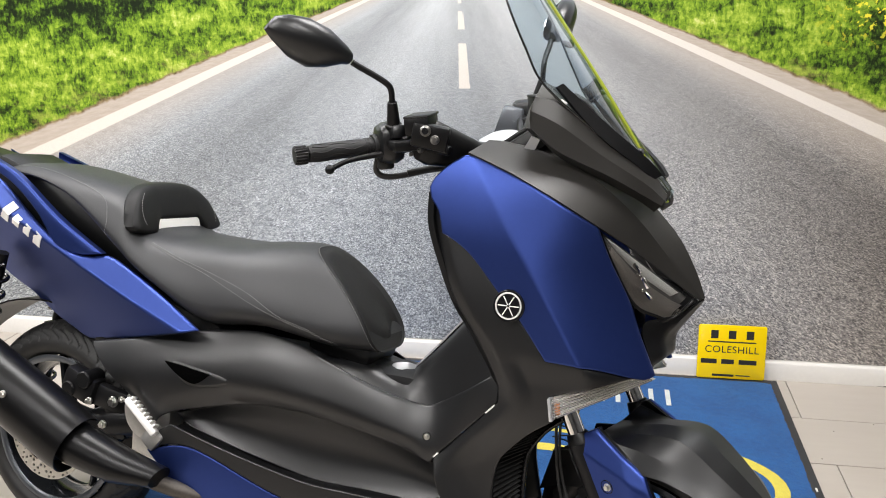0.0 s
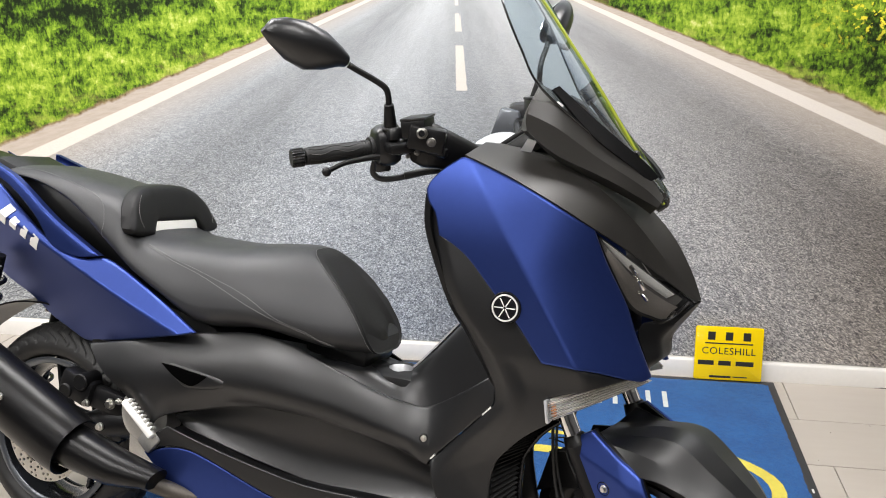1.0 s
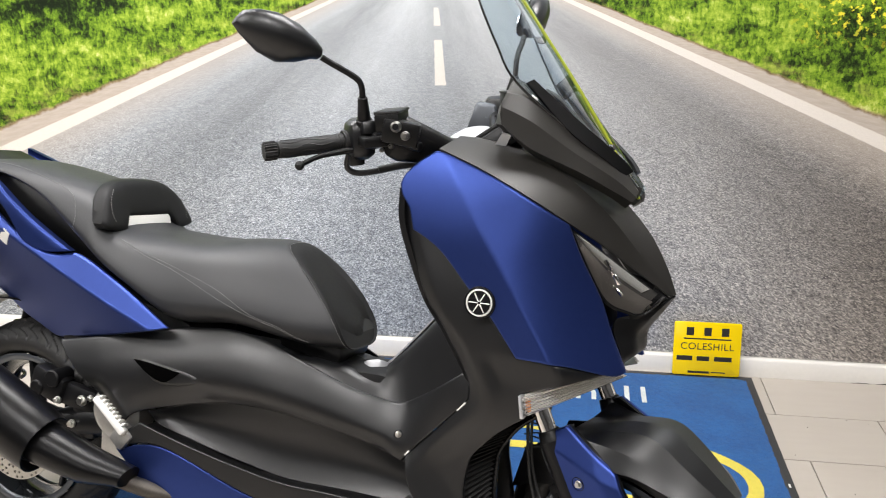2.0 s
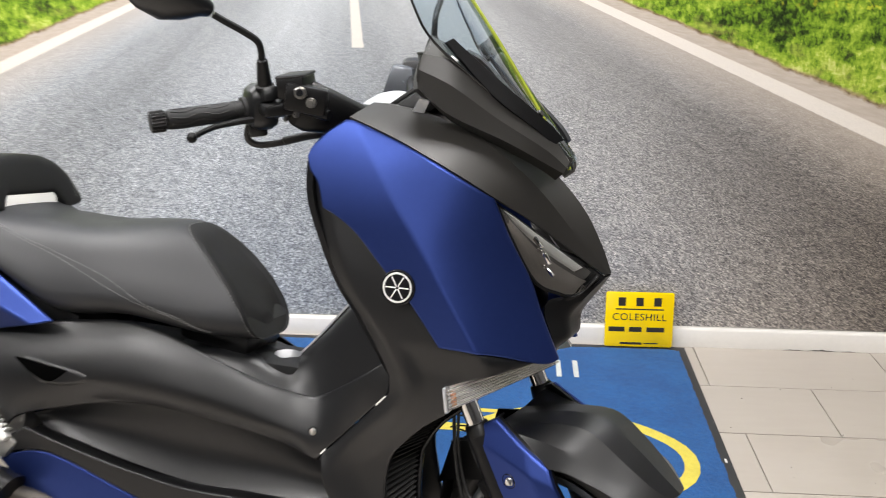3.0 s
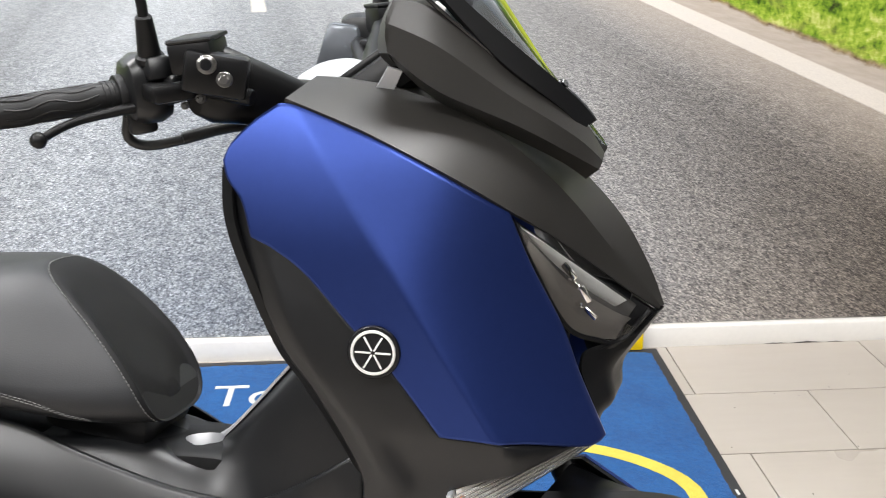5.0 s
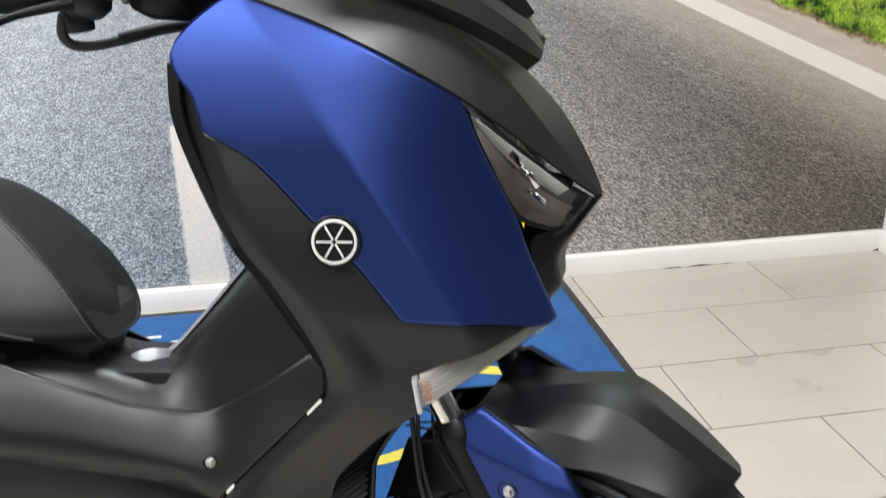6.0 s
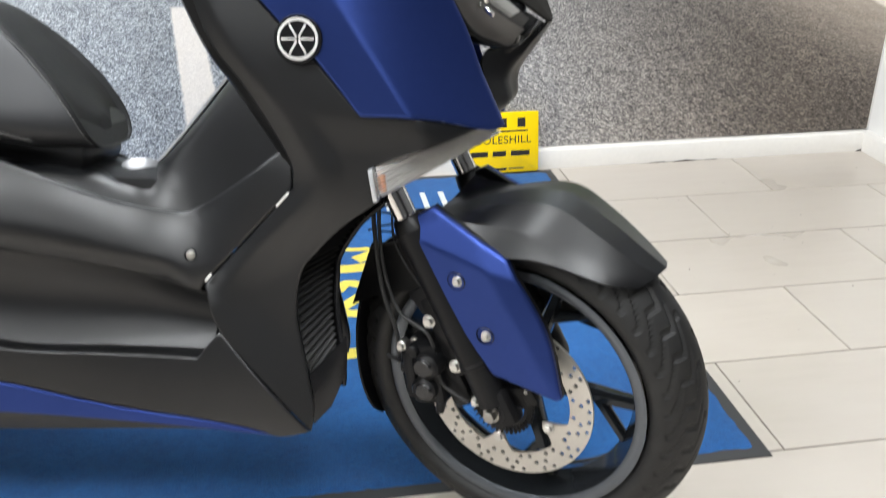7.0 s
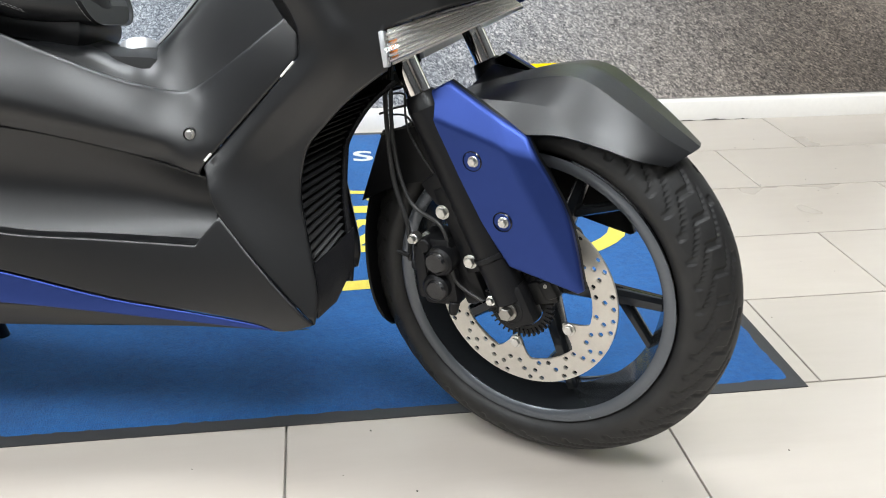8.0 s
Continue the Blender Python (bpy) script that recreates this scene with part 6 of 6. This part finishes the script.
    part("master_cylinder", R(joined(block((0.05, 0.09, 0.022), 0.006, pose(-0.480, -0.190, 0.824, 0, 0, -20)), rod((-0.498, -0.200, 0.834), (-0.498, -0.200, 0.808), 0.010, sides=16, bevel=0.001))), BLACK_DEEP, bar)
    for q, rr in (((-0.484, -0.212, 0.828), 0.0055), ((-0.470, -0.206, 0.820), 0.0042), ((-0.446, -0.196, 0.815), 0.0045), ((-0.470, -0.200, 0.806), 0.0038)):
        bolt(q, face, rr, NICKEL, bar, "pivot_bolt", 0.005, BARS if s == -1 else BARS @ Matrix.Diagonal((1, -1, 1, 1)))
    lever = [(-0.488, -0.180, 0.816), (-0.512, -0.215, 0.808), (-0.530, -0.255, 0.805), (-0.545, -0.300, 0.800), (-0.550, -0.340, 0.789)]
    part("brake_lever", R(joined(tube(lever, lambda t: 0.0085 - 0.0035 * min(1, t * 1.4), 12), moved(lathe([(0.0005, -0.0095), (0.005, -0.008), (0.0085, -0.004), (0.0095, 0), (0.0085, 0.004), (0.005, 0.008), (0.0005, 0.0095)], 16), Matrix.Translation(lever[-1])))), BLACK_DEEP, bar, "black brake lever with ball end")
    part("cable", R(joined(tube([(-0.548, -0.222, 0.792), (-0.555, -0.222, 0.766), (-0.545, -0.200, 0.752), (-0.510, -0.150, 0.757), (-0.480, -0.110, 0.765), (-0.430, -0.06, 0.76)], 0.0062, 10), tube([(-0.520, -0.17, 0.756), (-0.49, -0.125, 0.763), (-0.44, -0.07, 0.765)], 0.0078, 10))), CABLE, bar, "black throttle cable")
    stem = part("mirror_stem", R(joined(tube([(-0.503, -0.212, 0.860), (-0.496, -0.219, 0.900), (-0.493, -0.221, 0.925), (-0.495, -0.226, 0.942), (-0.506, -0.246, 0.960), (-0.517, -0.270, 0.977), (-0.526, -0.287, 0.990)], 0.0062, 12))), BLACK_DEEP, bar, "black mirror stem")
    part("boot", R(joined(rod((-0.505, -0.211, 0.862), (-0.494, -0.220, 0.910), 0.0135, 0.0095, 18, 0.002), rod((-0.506, -0.210, 0.856), (-0.504, -0.212, 0.866), 0.0165, sides=18, bevel=0.002))), BLACK_DEEP, stem)
    rows = []
    m0, m1 = Vector((-0.528, -0.292, 0.996)), Vector((-0.585, -0.430, 1.066))
    for t, up, dn, th in ((0.0, 0.014, 0.010, 0.010), (0.08, 0.024, 0.014, 0.016), (0.28, 0.040, 0.032, 0.026), (0.52, 0.044, 0.046, 0.030), (0.74, 0.036, 0.040, 0.027), (0.92, 0.022, 0.020, 0.016), (1.0, 0.006, 0.006, 0.005)):
        c = m0.lerp(m1, t)
        ringp = []
        for k in range(20):
            a = 2 * math.pi * k / 20
            v = math.sin(a)
            ringp.append(c + Vector((th * math.cos(a) * (1.25 if math.cos(a) > 0 else 0.55), 0.0, 0)) + Vector((0.012, 0.022, 0.0)) * (v * 0.2) + Vector((0, 0, 1)) * (up * v if v > 0 else dn * v))
        rows.append(ringp)
    head = part("mirror", R(loft(rows if s == -1 else rows)), BLACK, stem, "black faceted rear view mirror shell")
    gl = [m0.lerp(m1, 0.55) + Vector((-0.0175, 0, 0)) + Vector((-0.02 * math.cos(a) * 0.3, -0.058 * math.cos(a), 0.030 * math.cos(a) + 0.036 * math.sin(a))) for a in (2 * math.pi * k / 28 for k in range(28))]
    part("mirror_glass", R(thicken(gl, [tuple(range(28))], 0.002)), MIRROR, head)
# dark cowl of the far switch housing; the grey paints its gloss reflection
part("lever_guard", H(block((0.085, 0.040, 0.092), 0.008, pose(-0.545, 0.168, 0.808, 0, 10, 24), taper=0.55)), RIM_LIP, bar, "switch cowl on the far bar, its gloss reflection coloured grey")

# the body's widths: it draws in at the waist above the footboard and swells at the lamps
WAIST = ((-0.284, 0.778, 0.0), (-0.470, 0.466, 0.055), (-0.140, 0.922, -0.026), (-0.192, 0.605, 0.009), (-0.028, 0.665, -0.022),
         (0.043, 0.806, 0.0), (-0.460, 0.970, 0.0), (-0.400, 1.050, 0.0), (-0.280, 1.140, 0.0), (-0.650, 0.650, 0.0), (-0.750, 0.440, 0.015),
         (-1.000, 0.560, 0.0), (-1.000, 0.350, 0.0), (-1.300, 0.600, 0.0), (-1.600, 0.800, 0.0), (-0.290, 0.225, 0.006), (-0.560, 0.230, 0.012))
STEERED = ("front_", "fork_", "axle", "sensor_", "brake_", "wire_", "handlebar", "rear_", "side_stand", "windscreen")


def drawn_in(mesh):
    co = np.empty(len(mesh.vertices) * 3)
    mesh.vertices.foreach_get("co", co)
    co = co.reshape(-1, 3)
    weight = np.array([np.exp(-((co[:, 0] - x) ** 2 + (co[:, 2] - z) ** 2) / 0.034) + 1e-9 for x, z, _ in WAIST])
    amount = (weight * np.array([d for _, _, d in WAIST])[:, None]).sum(0) / weight.sum(0) * np.clip(np.abs(co[:, 1]) / 0.09, 0, 1)
    side = np.where(co[:, 1] < 0, 1.0, -1.0)
    co += np.stack((-0.25 * amount, side * amount, -0.20 * amount), 1)
    mesh.vertices.foreach_set("co", co.ravel())


for child in scooter.children:
    if not child.name.startswith(STEERED):
        for piece in (child, *child.children_recursive):
            drawn_in(piece.data)

# ---- welcome mat ----
MX0, MX1, MY0, MY1 = -0.86, 1.154, 2.030, 3.562
mat_thing = tagged(new("floor_mat"), "blue carpet mat with yellow marks and black rubber border", "floor mat")
mat_thing.location = ((MX0 + MX1) / 2, (MY0 + MY1) / 2, 0)
off = Matrix.Translation((-(MX0 + MX1) / 2, -(MY0 + MY1) / 2, 0))


def mat_base():
    w, d = (MX1 - MX0) / 2, (MY1 - MY0) / 2
    rings = []
    for k, z in ((0.0, 0.0), (0.0, 0.0018), (0.004, 0.0030), (0.026, 0.0034)):
        rings.append([Vector((sx * (w - k), sy * (d - k), z)) for sx, sy in ((-1, -1), (1, -1), (1, 1), (-1, 1))])
    return loft(rings)


part("rubber_border", mat_base(), RUBBER_EDGE, mat_thing, "black rubber border")


def pile():
    w, d, n, k = (MX1 - MX0) / 2 - 0.024, (MY1 - MY0) / 2 - 0.024, 120, 90
    rnd = random.Random(4)
    verts = [Vector((-w + 2 * w * i / n + (rnd.uniform(-0.002, 0.002) if 0 < i < n else 0), -d + 2 * d * j / k, 0.0062 + rnd.uniform(-0.0006, 0.0006) - (0.003 if i in (0, n) or j in (0, k) else 0))) for i in range(n + 1) for j in range(k + 1)]
    return verts, [tuple(reversed(f)) for f in grid_faces(n + 1, k + 1)]


part("carpet", pile(), CARPET, mat_thing, "blue carpet pile")
Z = 0.0072


def flat_band(pts, width, count=40):
    line = spline([(x, y, Z) for x, y in pts], count)
    rows = []
    for i, p in enumerate(line):
        d = (line[min(i + 1, count - 1)] - line[max(i - 1, 0)]).normalized()
        n = Vector((-d.y, d.x, 0)) * width / 2
        rows += [p - n, p + n]
    return moved((rows, [(2 * i, 2 * i + 2, 2 * i + 3, 2 * i + 1) for i in range(count - 1)]), off)


rings_y = [[(0.46, 2.97), (0.62, 3.05), (0.85, 3.00), (1.0, 2.89), (1.042, 2.78), (1.0, 2.67), (0.85, 2.58), (0.62, 2.53), (0.42, 2.505), (0.20, 2.50)],
           [(0.20, 3.05), (0.35, 3.05), (0.46, 3.035), (0.56, 3.03)], [(0.22, 2.91), (0.34, 2.93), (0.45, 2.92), (0.54, 2.94), (0.60, 2.90)],
           [(0.40, 2.80), (0.43, 2.84), (0.48, 2.80), (0.44, 2.75), (0.40, 2.70), (0.45, 2.68), (0.52, 2.70)], [(0.62, 2.68), (0.70, 2.66), (0.80, 2.665), (0.92, 2.70)]]
for pts, w in zip(rings_y, (0.042, 0.022, 0.045, 0.034, 0.034)):
    part("yellow_mark", flat_band(pts, w), CARPET_YELLOW, mat_thing, "yellow woven curve")
part("white_word", letters("Welcome", 0.15, 0.0006, off @ pose(-0.535, 3.285, Z)), CARPET_WHITE, mat_thing, "white woven lettering")
part("white_word", letters("To", 0.17, 0.0006, off @ pose(-0.075, 3.285, Z)), CARPET_WHITE, mat_thing, "white woven lettering")
part("white_word", letters("Coleshill", 0.185, 0.0006, off @ pose(0.388, 3.285, Z), 1.18), CARPET_WHITE, mat_thing, "white woven lettering")
part("edge_tag", block((0.006, 0.020, 0.002), 0.0005, off @ pose(1.139, 2.80, 0.0045)), PEG, mat_thing, "small white edge tag")

# ---- yellow dealer plate leaning on the skirting ----
plate = tagged(new("sign"), "yellow plastic plate with black print leaning on the skirting", "sign")
plate.matrix_world = pose(0.989, 3.548, 0.0065, 82, 0, 0.6)


def plate_mesh(w, h, r, t):
    pts = []
    for cx, cy, a0 in ((w / 2 - r, h - r, 0), (-w / 2 + r, h - r, 90), (-w / 2 + r, r, 180), (w / 2 - r, r, 270)):
        pts += [(cx + r * math.cos(radians(a0 + 15 * i)), cy + r * math.sin(radians(a0 + 15 * i))) for i in range(7)]
    rings = [[Vector((x * k, (y - h / 2) * k + h / 2, z)) for x, y in pts] for k, z in ((0.992, t), (1, t - 0.0006), (1, 0.0006), (0.992, 0))]
    return loft(rings[::-1])


part("plate", plate_mesh(0.238, 0.198, 0.008, 0.003), YELLOW_PLATE, plate)
# the dealer's initials and the telephone number stand as plain bars
for cx in (-0.062, 0.0, 0.062):
    part("initial_bar", block((0.026, 0.030, 0.0008), 0, pose(cx, 0.163, 0.0032)), INK, plate, "plain black block")
part("underline", block((0.168, 0.0045, 0.0008), 0, pose(0, 0.136, 0.0032)), INK, plate)
part("town_name", letters("COLESHILL", 0.036, 0.0003, pose(0, 0.096, 0.0033), 1.08), INK, plate, "black printed town name")
for cx, w in ((-0.078, 0.056), (-0.012, 0.044), (0.058, 0.062)):
    part("number_bar", block((w, 0.017, 0.0008), 0, pose(cx, 0.063, 0.0032)), INK, plate, "plain black bar in place of digits")
part("small_print", block((0.076, 0.008, 0.0008), 0, pose(-0.026, 0.012, 0.0032)), INK, plate)
part("small_print", block((0.050, 0.004, 0.0008), 0, pose(0.044, 0.013, 0.0032)), INK, plate)

# ---- crumbs of dirt trodden over the tiles ----
rnd = random.Random(21)
crumbs = []
for i in range(110):
    cx, cy, cr = rnd.uniform(-0.6, 2.2), rnd.uniform(1.3, 3.5), rnd.uniform(0.0006, 0.0019)
    if MX0 - 0.02 < cx < MX1 + 0.02 and cy > MY0 - 0.02:
        continue
    crumbs.append(block((cr * rnd.uniform(1.0, 2.4), cr * 1.3, cr), cr * 0.25, pose(cx, cy, cr * 0.42, 0, 0, rnd.uniform(0, 180))))
tagged(part("floor_dirt", joined(*crumbs), GROUT_DARK, None), "dark crumbs of dirt on the beige tiles", "dirt", kind="stuff")

# ---- floor tiles ----
TW, TD = 0.611, 0.307
tile_bm = block((TW - 0.0035, TD - 0.0035, 0.008), 0.0012)
tile_mesh = bpy.data.meshes.new("tile")
tile_mesh.from_pydata(tile_bm[0], [], tile_bm[1])
tile_mesh.materials.append(TILE)
JOINTS = (1.187, 1.508, 1.842, 1.507, 1.186, 1.483)
for r in range(-1, 24):
    ty = 3.580 - TD * (r + 0.5)
    if ty - TD / 2 < Y0:
        break
    start = JOINTS[r] if 0 <= r < 6 else 1.178 + 0.322 * (r % 2)
    k = math.floor((X1 + 0.29 - start) / TW)
    left = start + k * TW
    while left + TW > X0 + 0.01:
        a, b = max(left, X0), min(left + TW, X1 + 0.296)
        if b - a > 0.02:
            t = new("tile", tile_mesh)
            t.parent = floor
            t.scale.x = (b - a) / TW
            t.location = ((a + b) / 2, ty, -0.004 - 0.0001 * ((r * 7 + int(a * 10)) % 3))
        left -= TW
